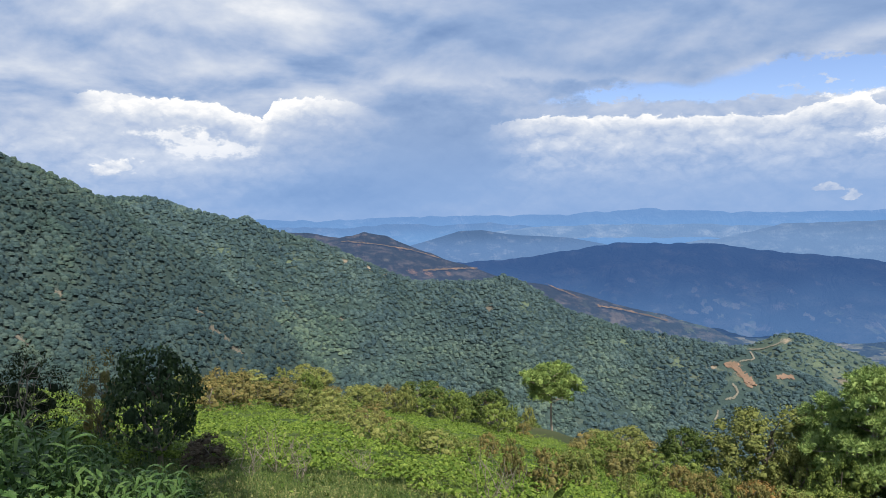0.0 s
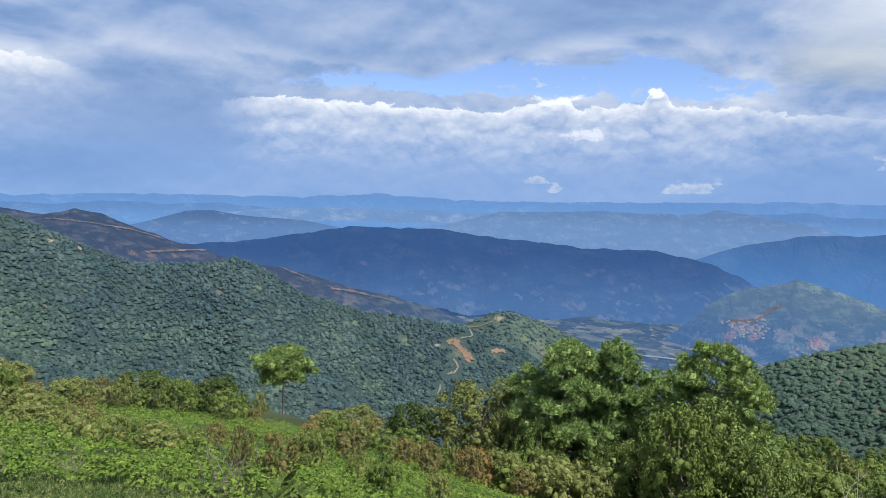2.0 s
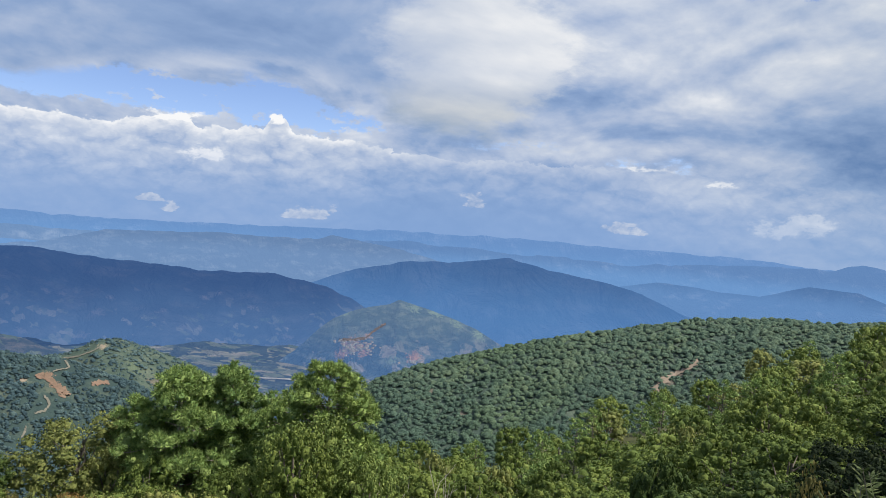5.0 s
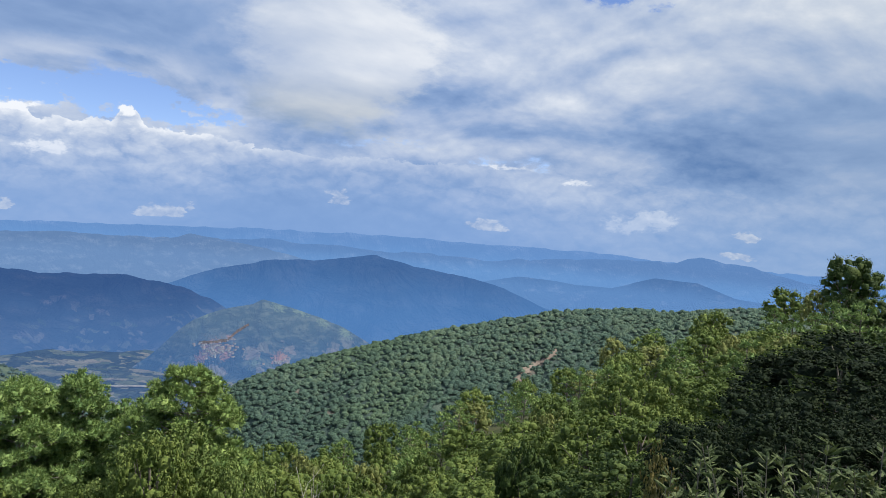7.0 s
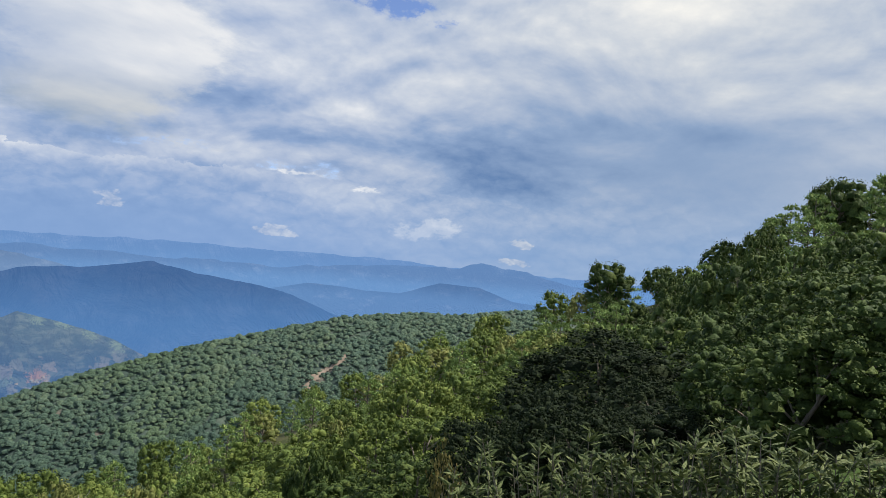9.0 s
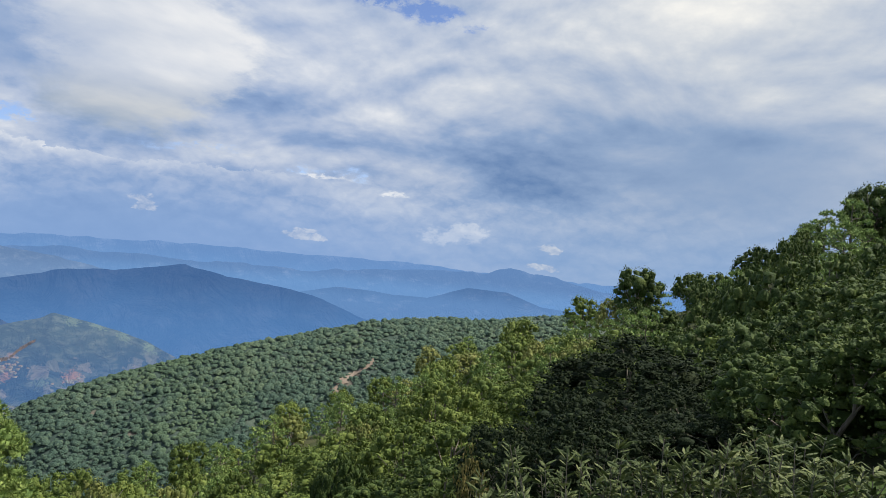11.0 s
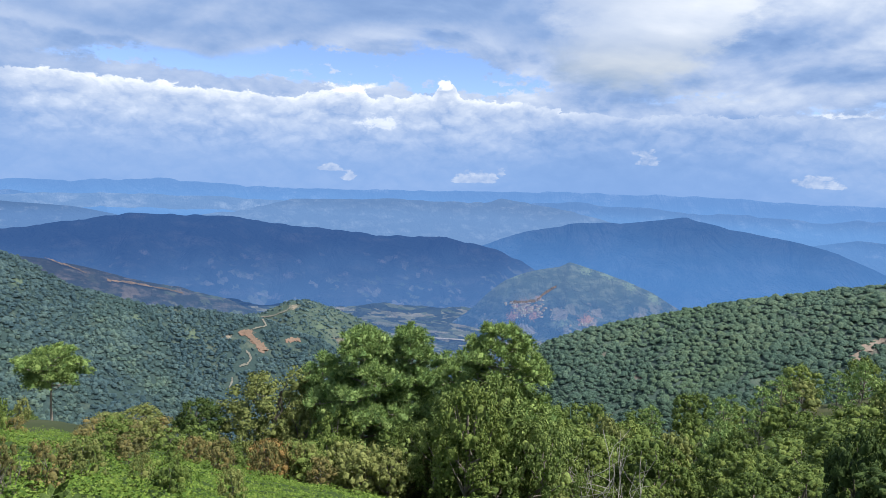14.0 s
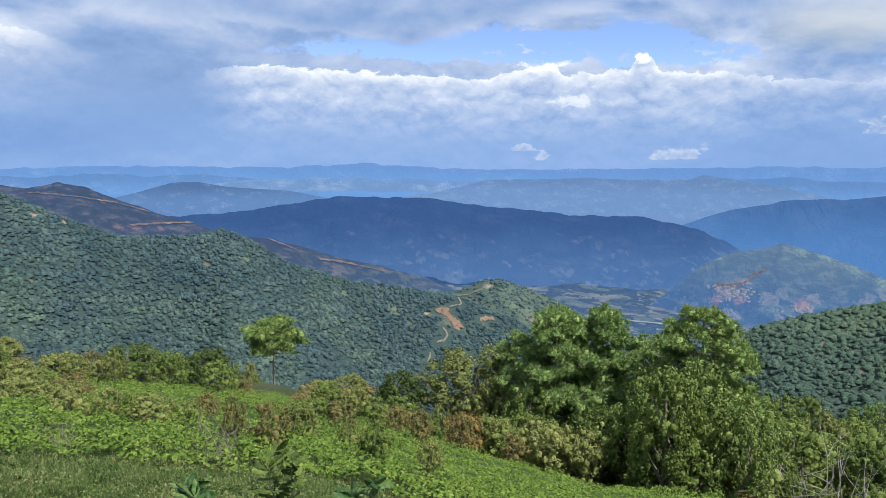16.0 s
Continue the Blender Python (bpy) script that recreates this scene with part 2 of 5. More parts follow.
def leaf_material(name, dark, mid, lightc, spread=0.5, thin=0.3, rough=0.7, grain=7.0):
    """Foliage: tint varies leaf by leaf, tuft by tuft and plant by plant; light shines through a little."""
    m, n = material(name)
    geo = n.add("ShaderNodeNewGeometry")
    whole = n.add("ShaderNodeObjectInfo").outputs["Random"]
    tuft = n.noise(geo.outputs["Position"], grain, 3, 0.7).outputs[0]
    v = n.total([n.math("MULTIPLY_ADD", geo.outputs["Random Per Island"], 0.85 - 0.5 * spread, -0.02 - 0.1 * spread), n.math("MULTIPLY", whole, 0.7 * spread), n.span(tuft, 0.3, 0.7, -0.1, 0.3)])
    col = n.ramp(v, [(0.05, dark), (0.5, mid), (0.95, lightc)])
    bp = n.add("ShaderNodeBump", {"Strength": 0.8, "Distance": 0.6 / grain, "Height": tuft})
    p = n.add("ShaderNodeBsdfPrincipled", {"Base Color": col, "Roughness": rough, "Specular IOR Level": 0.15, "Normal": bp})
    t = n.add("ShaderNodeBsdfTranslucent", [col])
    n.add("ShaderNodeOutputMaterial", [n.add("ShaderNodeMixShader", [thin * 0.55, p.outputs[0], t.outputs[0]])])
    return m


def canopy_material(name, dark, mid, lightc, grain=0.9, dry=0.8, vary=0.7):
    """Closed canopy seen from far off: leafy mottling inside each crown, tint crown by crown. dry: how strongly sunlit
    patches are painted in.
    """
    m, n = material(name)
    at = n.add("ShaderNodeTexCoord").outputs["Object"]
    island = n.add("ShaderNodeNewGeometry").outputs["Random Per Island"]
    near = n.noise(at, grain, 5, 0.75).outputs[0]
    wide = n.noise(at, 0.012, 3, 0.6).outputs[0]
    v = n.total([n.math("MULTIPLY_ADD", island, vary, 0.22 - 0.5 * vary), n.span(near, 0.32, 0.68, -0.12, 0.36), n.span(wide, 0.3, 0.7, -0.15, 0.35)])
    col = n.ramp(v, [(0.1, dark), (0.5, mid), (0.95, lightc)])
    # broad sunlit patches painted in as a warmer, lighter tint
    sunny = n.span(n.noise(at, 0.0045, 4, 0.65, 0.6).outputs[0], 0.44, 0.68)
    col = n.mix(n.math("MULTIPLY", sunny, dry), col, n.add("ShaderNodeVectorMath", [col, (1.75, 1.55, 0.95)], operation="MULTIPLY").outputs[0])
    b = n.add("ShaderNodeBump", {"Strength": 0.9, "Distance": 1.2, "Height": near})
    n.add("ShaderNodeOutputMaterial", [n.add("ShaderNodeBsdfPrincipled", {"Base Color": col, "Roughness": 0.8, "Specular IOR Level": 0.15, "Normal": b})])
    return m


def spotted(n, at, col, spots):
    """Ragged patches of bare earth or pasture round places on a hill."""
    for place, radius, colour in spots:
        r = n.add("ShaderNodeVectorMath", [at, tuple(place)], operation="DISTANCE").outputs["Value"]
        edge = n.math("MULTIPLY", n.math("SUBTRACT", n.noise(at, 4.5 / radius, 7, 0.78, 0.8).outputs[0], 0.5), 4.2)
        f = n.span(n.math("SUBTRACT", n.math("ADD", 0.55, edge), n.math("DIVIDE", r, radius)), -0.08, 0.2)
        col = n.mix(f, col, colour)
    return col


def earth_material(name, stops, scale, spots=(), rough=0.9, bump=0.4, distance=0.2):
    """Ground cover: two scales of noise through a ramp, with patches of another colour if given."""
    m, n = material(name)
    at = n.add("ShaderNodeTexCoord").outputs["Object"]
    a, b = n.noise(at, scale, 6, 0.65).outputs[0], n.noise(at, scale * 0.13, 4, 0.6).outputs[0]
    col = n.ramp(n.math("ADD", n.math("MULTIPLY", a, 0.6), n.math("MULTIPLY", b, 0.4)), stops)
    col = spotted(n, at, col, spots)
    bp = n.add("ShaderNodeBump", {"Strength": bump, "Distance": distance, "Height": a})
    n.add("ShaderNodeOutputMaterial", [n.add("ShaderNodeBsdfPrincipled", {"Base Color": col, "Roughness": rough, "Specular IOR Level": 0.1, "Normal": bp})])
    return m


def painted_haze_material(name, haze_col, veil, land, pale, size, spots=(), lo=0.5, hi=0.72, low=None, heights=(0, -1), plots=None):
    """Far land under kilometres of bright air, its haze painted on as a glow mixed in by veil. low: the haze's colour
    at the foot; plots: size, share and colour of fields.
    """
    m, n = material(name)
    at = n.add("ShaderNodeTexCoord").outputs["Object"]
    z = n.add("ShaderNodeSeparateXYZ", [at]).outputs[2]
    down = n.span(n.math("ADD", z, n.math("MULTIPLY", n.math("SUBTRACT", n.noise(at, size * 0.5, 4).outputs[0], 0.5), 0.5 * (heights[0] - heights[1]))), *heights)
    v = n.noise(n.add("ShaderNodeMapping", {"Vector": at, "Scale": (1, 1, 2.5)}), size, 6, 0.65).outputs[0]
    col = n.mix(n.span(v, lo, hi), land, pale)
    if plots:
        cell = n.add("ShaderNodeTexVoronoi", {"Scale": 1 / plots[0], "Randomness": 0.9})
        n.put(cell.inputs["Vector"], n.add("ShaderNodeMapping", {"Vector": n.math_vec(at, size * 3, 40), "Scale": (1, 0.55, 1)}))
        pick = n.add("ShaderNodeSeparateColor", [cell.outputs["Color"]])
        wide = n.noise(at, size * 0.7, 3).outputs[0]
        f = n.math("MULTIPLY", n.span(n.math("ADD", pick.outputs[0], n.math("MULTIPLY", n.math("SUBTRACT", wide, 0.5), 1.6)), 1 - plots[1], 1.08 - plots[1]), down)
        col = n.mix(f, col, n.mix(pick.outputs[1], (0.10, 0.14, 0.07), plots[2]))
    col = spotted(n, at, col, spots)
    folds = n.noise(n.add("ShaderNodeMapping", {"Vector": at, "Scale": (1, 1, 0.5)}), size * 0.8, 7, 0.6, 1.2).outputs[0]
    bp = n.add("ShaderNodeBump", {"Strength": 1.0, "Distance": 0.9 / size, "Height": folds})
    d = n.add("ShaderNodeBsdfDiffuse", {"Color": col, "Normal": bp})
    # haze as emission, shifting to the low colour downwards
    e = n.add("ShaderNodeEmission", [n.mix(down, haze_col, low or haze_col), 0.815])
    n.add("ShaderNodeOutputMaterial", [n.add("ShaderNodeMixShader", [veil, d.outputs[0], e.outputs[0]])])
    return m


def bark_material(name, dark, pale):
    m, n = material(name)
    at = n.add("ShaderNodeTexCoord").outputs["Object"]
    v = n.noise(n.add("ShaderNodeMapping", {"Vector": at, "Scale": (6, 6, 1.2)}), 2.0, 5, 0.7).outputs[0]
    b = n.add("ShaderNodeBump", {"Strength": 0.6, "Distance": 0.03, "Height": v})
    n.add("ShaderNodeOutputMaterial", [n.add("ShaderNodeBsdfPrincipled", {"Base Color": n.ramp(v, [(0.3, dark), (0.7, pale)]), "Roughness": 0.9, "Normal": b})])
    return m


M_FIELD = earth_material("crop_soil", [(0.25, (0.024, 0.04, 0.011)), (0.5, (0.05, 0.082, 0.018)), (0.75, (0.12, 0.13, 0.045))], 1.2)
M_FLOOR = earth_material("forest_floor", [(0.25, (0.025, 0.035, 0.015)), (0.5, (0.05, 0.06, 0.025)), (0.75, (0.11, 0.1, 0.05))], 0.25)
M_CLAY = earth_material("bare_clay", [(0.25, (0.11, 0.085, 0.06)), (0.5, (0.18, 0.12, 0.085)), (0.75, (0.25, 0.18, 0.13))], 0.3)
M_SLIP = earth_material("slipped_earth", [(0.25, (0.13, 0.105, 0.08)), (0.5, (0.24, 0.185, 0.14)), (0.75, (0.36, 0.29, 0.23))], 0.6)
M_ROAD = earth_material("dirt_road", [(0.25, (0.11, 0.105, 0.085)), (0.5, (0.155, 0.145, 0.115)), (0.75, (0.21, 0.19, 0.15))], 0.1)
# far, spur and mid canopies: haze put into the base colours as extra blue
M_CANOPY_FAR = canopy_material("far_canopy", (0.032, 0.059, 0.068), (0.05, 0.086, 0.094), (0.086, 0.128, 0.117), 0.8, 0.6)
# spur canopy: far canopy darkened, which paints in its partial cloud shade
M_CANOPY_SPUR_SHADED = canopy_material("shaded_spur_canopy", (0.024, 0.046, 0.052), (0.037, 0.067, 0.072), (0.067, 0.101, 0.092), 0.8, 0.5)
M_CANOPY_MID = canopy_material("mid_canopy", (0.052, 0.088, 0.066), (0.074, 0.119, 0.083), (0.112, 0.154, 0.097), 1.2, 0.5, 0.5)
M_BARK = bark_material("grey_bark", (0.09, 0.075, 0.06), (0.28, 0.24, 0.19))
M_DEADWOOD = bark_material("bleached_wood", (0.22, 0.2, 0.17), (0.5, 0.46, 0.4))

M_PINE = leaf_material("pine_needles", (0.1, 0.165, 0.046), (0.2, 0.28, 0.078), (0.33, 0.405, 0.116), 0.2, 0.25)
M_PINE_DARK = leaf_material("dark_pine_needles", (0.092, 0.16, 0.05), (0.2, 0.29, 0.086), (0.33, 0.41, 0.13), 0.2, 0.32)
M_OAK = leaf_material("oak_leaves", (0.052, 0.081, 0.018), (0.109, 0.152, 0.032), (0.2, 0.242, 0.057), 0.5, 0.28)
M_VINE = leaf_material("climber_leaves", (0.078, 0.118, 0.029), (0.162, 0.216, 0.055), (0.288, 0.342, 0.096), 0.3, 0.28)
M_OLIVE = leaf_material("olive_leaves", (0.097, 0.119, 0.033), (0.182, 0.2, 0.057), (0.275, 0.281, 0.088), 0.45, 0.3)
M_RUST = leaf_material("rust_leaves", (0.092, 0.095, 0.032), (0.164, 0.147, 0.05), (0.259, 0.192, 0.067), 0.55, 0.3)
M_BRUSH = leaf_material("dry_brush", (0.035, 0.028, 0.018), (0.08, 0.062, 0.04), (0.15, 0.12, 0.08), 0.2, 0.15)
# near-black greens, far darker than the other leaves
M_DARKLEAF = leaf_material("near_black_leaves", (0.007, 0.014, 0.005), (0.015, 0.026, 0.009), (0.036, 0.05, 0.018), 0.2, 0.12, 0.8)
M_CROP = leaf_material("crop_leaves", (0.058, 0.108, 0.015), (0.122, 0.188, 0.027), (0.208, 0.272, 0.05), 0.1, 0.35, 0.7, 1.5)
M_GRASS = leaf_material("grass_blades", (0.042, 0.075, 0.018), (0.095, 0.14, 0.034), (0.25, 0.24, 0.10), 0.35, 0.3, 0.7, 0.8)
M_MAIZE = leaf_material("maize_leaves", (0.03, 0.068, 0.018), (0.058, 0.115, 0.03), (0.115, 0.18, 0.052), 0.2, 0.3, 0.45, 3.0)
M_WILLOW = leaf_material("narrow_pale_leaves", (0.036, 0.055, 0.018), (0.078, 0.105, 0.035), (0.18, 0.205, 0.08), 0.2, 0.35, 0.6)
M_GLOSSY = leaf_material("dark_glossy_leaves", (0.02, 0.042, 0.018), (0.045, 0.08, 0.03), (0.10, 0.14, 0.055), 0.2, 0.25, 0.4)
M_PINEBARK = bark_material("pale_pine_bark", (0.16, 0.13, 0.10), (0.42, 0.36, 0.30))
# oak greens darkened; on the right slope this paints in its shade
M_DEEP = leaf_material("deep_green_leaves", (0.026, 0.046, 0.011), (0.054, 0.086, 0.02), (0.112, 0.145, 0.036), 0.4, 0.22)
M_ORANGE = leaf_material("orange_leaves", (0.15, 0.10, 0.035), (0.26, 0.16, 0.05), (0.36, 0.24, 0.08), 0.3, 0.3)


# ---- geometry helpers ----
def lattice(ix, iy, seed):
    h = (ix.astype(np.int64) * 374761393 + iy.astype(np.int64) * 668265263 + seed * 982451653) & 0xFFFFFFFF
    h = ((h ^ (h >> 13)) * 1274126177) & 0xFFFFFFFF
    return ((h ^ (h >> 16)) & 0xFFFF) / 65535.0


def bumps(x, y, scale, octaves=4, seed=0):
    """Smooth noise from -1 to 1."""
    x, y = np.broadcast_arrays(np.asarray(x, float) / scale, np.asarray(y, float) / scale)
    out, amp, norm = np.zeros(x.shape), 1.0, 0.0
    for o in range(octaves):
        ix, iy = np.floor(x), np.floor(y)
        fx, fy = x - ix, y - iy
        fx, fy = fx * fx * (3 - 2 * fx), fy * fy * (3 - 2 * fy)
        a, b = lattice(ix, iy, seed + o), lattice(ix + 1, iy, seed + o)
        c, d = lattice(ix, iy + 1, seed + o), lattice(ix + 1, iy + 1, seed + o)
        out = out + amp * ((a * (1 - fx) + b * fx) * (1 - fy) + (c * (1 - fx) + d * fx) * fy)
        norm, amp, x, y = norm + amp, amp * 0.5, x * 2.03 + 7.1, y * 2.03 + 3.7
    return 2 * out / norm - 1


def mesh_of(name, verts, faces, mats, index=None, smooth=False):
    """A mesh from arrays: faces all of one size."""
    verts, faces = np.asarray(verts, np.float32), np.asarray(faces, np.int32)
    me = bpy.data.meshes.new(name)
    k = faces.shape[1]
    me.vertices.add(len(verts))
    me.vertices.foreach_set("co", verts.ravel())
    me.loops.add(faces.size)
    me.loops.foreach_set("vertex_index", faces.ravel())
    me.polygons.add(len(faces))
    me.polygons.foreach_set("loop_start", np.arange(0, faces.size, k, dtype=np.int32))
    for m in mats if isinstance(mats, (list, tuple)) else [mats]:
        me.materials.append(m)
    if index is not None:
        me.polygons.foreach_set("material_index", np.asarray(index, np.int32))
    me.update(calc_edges=True)
    me.validate()
    if smooth:
        me.polygons.foreach_set("use_smooth", np.ones(len(faces), bool))
    return me


def grid_faces(rows, cols):
    i = np.arange((rows - 1) * (cols - 1))
    a = (i // (cols - 1)) * cols + i % (cols - 1)
    return np.stack([a, a + 1, a + cols + 1, a + cols], 1)


def part(name, me, parent, label=""):
    ob = new(name, me)
    ob.parent = parent
    return tagged(ob, label)


def polar(azimuth, d, z):
    a = np.radians(azimuth)
    return np.stack(np.broadcast_arrays(d * np.sin(a), d * np.cos(a), z), -1)


FIELDS = [(polar(a, -600.0 / math.tan(radians(e)), -600.0), r, (0.42, 0.37, 0.27)) for a, e, r in (
    (38.75, -11.48, 60), (36.6, -12.17, 34), (37.3, -12.2, 30), (40.0, -11.8, 34), (40.8, -11.78, 30), (44.6, -12.0, 40), (45.3, -12.0, 30), (37.1, -12.62, 30), (33.1, -11.04, 45), (34.8, -10.88, 45), (39.6, -10.96, 50), (41.4, -12.1, 34))]
# valley floor and far clay: blue haze painted over them as a glow
M_VALLEY = painted_haze_material("air_valley_fields", (0.065, 0.14, 0.31), 0.64, (0.05, 0.07, 0.06), (0.16, 0.18, 0.13), 0.012, FIELDS, 0.5, 0.75, None, (-500, -560), (38, 0.45, (0.42, 0.37, 0.25)))
M_FAINT_CLAY = painted_haze_material("air_orange_earth", (0.10, 0.15, 0.23), 0.5, (0.20, 0.13, 0.09), (0.5, 0.3, 0.18), 0.03)


# ---- the ground: the slope that the camera stands on, the gorge and the valley, one sheet to the horizon ----
# azimuth, elevation of the near slope's brink, its distance
BRINK = np.array([
    (-180, 8, 100), (-150, 6, 80), (-110, 0, 60), (-80, -5, 50), (-60, -9, 50), (-32, -12, 50), (-25, -14.2, 48), (-17, -14.6, 48),
    (-8, -15.8, 48), (0, -16.9, 47), (9, -19, 45), (14, -20.5, 42), (23, -22.6, 41), (35, -24.5, 42), (45, -23.5, 60), (50, -21, 90),
    (55, -19.2, 110), (60, -17.8, 120), (65, -15, 125), (70, -13, 130), (76, -9.8, 130), (82, -7.2, 130), (88, -5, 130), (96, -1.8, 130),
    (105, 3, 130), (120, 8, 130), (150, 10, 120), (180, 8, 100)], float)
VALLEY = -600.0


def ground_z(azimuth, d):
    azimuth, d = np.broadcast_arrays(np.asarray(azimuth, float), np.asarray(d, float))
    edge = np.interp(azimuth, BRINK[:, 0], BRINK[:, 2])
    s = -np.tan(np.radians(np.interp(azimuth, BRINK[:, 0], BRINK[:, 1]))) - EYE / edge
    near = -s * np.minimum(d, edge)
    over = np.maximum(d - edge, 0)
    near = near - 6.5 * np.sin(np.pi * np.clip(d / edge, 0, 1)) * np.clip((azimuth - 44) / 10, 0, 1) * np.clip((125 - azimuth) / 10, 0, 1)
    near = near - 0.55 * over * over / (over + 12)
    p = polar(azimuth, d, 0)
    rough = bumps(p[..., 0], p[..., 1], 9.0, 4, 3) * np.clip((d - 3) / 30, 0, 1) * 0.5
    far = VALLEY + bumps(p[..., 0], p[..., 1], 300.0, 3, 5) * 12
    top = np.maximum(near + rough, far)
    return top


def near_point(azimuth, d, dz=0.0):
    return Vector(polar(azimuth, d, float(ground_z(azimuth, d)) + dz))


az_lines = np.concatenate([np.arange(-180, -45, 5.0), np.arange(-45, 112, 0.7), np.arange(112, 180.1, 4.0)])
d_lines = np.concatenate([[0.0], np.geomspace(1.5, 200, 130), np.geomspace(205, 4900, 90)])
aa, dd = np.meshgrid(az_lines, d_lines)
xyz = polar(aa, dd, ground_z(aa, dd)).reshape(-1, 3)
fa, fd = (aa[:-1, :-1]).ravel(), (dd[:-1, :-1]).ravel()
edge_f = np.interp(fa, BRINK[:, 0], BRINK[:, 2])
kind_f = np.where(fd > 1500, 2, np.where((fd < edge_f) & (fa > -110) & (fa < 46) | (fd < 11), 0, 1))
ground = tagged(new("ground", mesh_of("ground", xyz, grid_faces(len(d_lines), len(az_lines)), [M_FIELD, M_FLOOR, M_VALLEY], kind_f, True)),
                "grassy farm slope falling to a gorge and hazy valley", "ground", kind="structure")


# ---- hills ----
class Hill:
    """A ridge with its crest at a distance, along a line of azimuths and elevations as the eye meets it."""

    def __init__(self, crest, distance, slope, depth, gully=14.0, wave=0.0, seed=1, trees=0.0):
        self.c, self.d, self.s, self.depth, self.gully, self.wave, self.seed, self.trees = np.array(crest, float), distance, slope, depth, gully, wave, seed, trees

    def reach(self, azimuth):
        d = np.interp(azimuth, self.c[:, 0], self.c[:, 2]) if self.c.shape[1] > 2 else self.d
        return np.broadcast_to(d, np.shape(azimuth))

    def point(self, azimuth, v):
        """v: 0 on the crest, 1 at the foot in front, below 0 behind."""
        azimuth, v = np.broadcast_arrays(np.asarray(azimuth, float), np.asarray(v, float))
        D = self.reach(azimuth)
        zc = EYE + D * np.tan(np.radians(np.interp(azimuth, self.c[:, 0], self.c[:, 1]))) - self.trees
        wob = bumps(azimuth, 0 * azimuth, 0.9, 4, self.seed) * self.wave
        run = self.depth * v
        fall = self.s * np.where(v > 0, run * run / (run + 0.06 * self.depth), -run * 0.8)
        p = polar(azimuth, D, 0)
        away = np.clip(np.abs(v) * 4, 0, 1)
        g = bumps(azimuth * D / 57.3 + run * 0.25, run * 0.35, self.gully * 7, 4, self.seed + 9)
        g = (np.abs(g) * 2 - 0.7) * self.gully * away
        return polar(azimuth, D - run, zc + wob - fall + g)

    def mesh(self, name, mat, step, rows, back=0.25):
        az_ = np.arange(self.c[0, 0], self.c[-1, 0] + step / 2, step)
        v_ = np.concatenate([[-back], np.linspace(0, 1, rows) ** 1.3])
        a, v = np.meshgrid(az_, v_)
        return mesh_of(name, self.point(a, v).reshape(-1, 3), grid_faces(len(v_), len(az_)), mat, None, True)

    def find(self, azimuth, elevation):
        """The place on the front slope that the eye meets in that direction."""
        v = np.linspace(0, 1, 200)
        p = self.point(azimuth, v)
        e = np.degrees(np.arctan2(p[:, 2] - EYE, np.hypot(p[:, 0], p[:, 1])))
        k = int(np.argmin(np.abs(e - elevation)))
        return p[k]


LEFT_SPUR = Hill([(-70, 12), (-45, 8.5), (-36, 5.7), (-31, 4.0), (-29.1, 3.15), (-26.7, 1.98), (-24.8, 0.9), (-22.5, -1.02), (-19.4, -2.78), (-15.9, -5.9), (-12, -10), (-7, -16), (-3, -22)], 800, 0.5, 420, 16, 0, 11, 6)
LEFT_RIDGE = Hill([(-40, 2.0), (-27, 1.3), (-24.8, 0.99), (-21.4, 0.89), (-18.9, -0.07), (-16.1, -0.81), (-14.9, -0.71), (-13.5, -1.7), (-11.6, -2.19), (-9.9, -2.68), (-8.1, -3.47), (-6.4, -4.32), (-3.8, -5.5), (-2, -6.08), (0.7, -6.14), (2.9, -6.09), (4.7, -5.71), (6.5, -6.35), (7.8, -7.24), (9.5, -8.33), (12.1, -9.18), (14.6, -9.99), (18, -10.31), (20.4, -10.71), (23.1, -11.1), (28, -13), (34, -17), (38, -22)], 1100, 0.52, 520, 26, 0, 12, 6)
QUARRY_KNOB = Hill([(17, -14), (19.5, -11.8), (21.4, -11.1), (23.1, -10.8), (25, -9.9), (26.4, -9.82), (28.5, -10.45), (31.4, -11.6), (33, -12.4), (36, -14.2), (40, -18)], 1500, 0.5, 500, 12, 0, 13, 3)
BURNT_PEAK = Hill([(-20, -4.5), (-16, -3.2), (-12.4, -2.16), (-9.9, -2.46), (-8.1, -2.81), (-6.1, -2.38), (-4.2, -2.83), (-2, -3.77), (0.3, -4.71), (2.5, -5.41), (4.5, -6.1), (6.5, -6.55), (9.5, -7.1), (13.7, -8.3), (17, -9.0), (20.5, -9.9), (24, -11.5), (30, -14)], 2100, 0.42, 700, 20, 4, 14)
VILLAGE_HILL = Hill([(33, -13.8), (36.5, -12.3), (39, -10.6), (40.8, -8.8), (42.0, -7.85), (43.1, -7.35), (44.3, -7.0), (46.2, -6.6), (46.9, -6.2), (47.6, -6.35), (49.1, -6.75), (51.3, -7.4), (53.1, -8.06), (54.7, -8.87), (57, -10.2), (60, -13)], 3000, 0.95, 400, 22, 3, 15)
RIGHT_RIDGE = Hill([(38, -17), (42, -14), (45, -12.3), (46.5, -11.5), (49, -10.6), (52.4, -9.6), (55.6, -8.7), (58.4, -7.85), (61.8, -7.05), (65.2, -6.25), (68.6, -5.4), (71.3, -4.95), (75.7, -4.5), (78.8, -4.4), (82.3, -3.8), (90, -3.2), (100, -3.0)], 480, 0.5, 260, 6, 0, 16, 5)
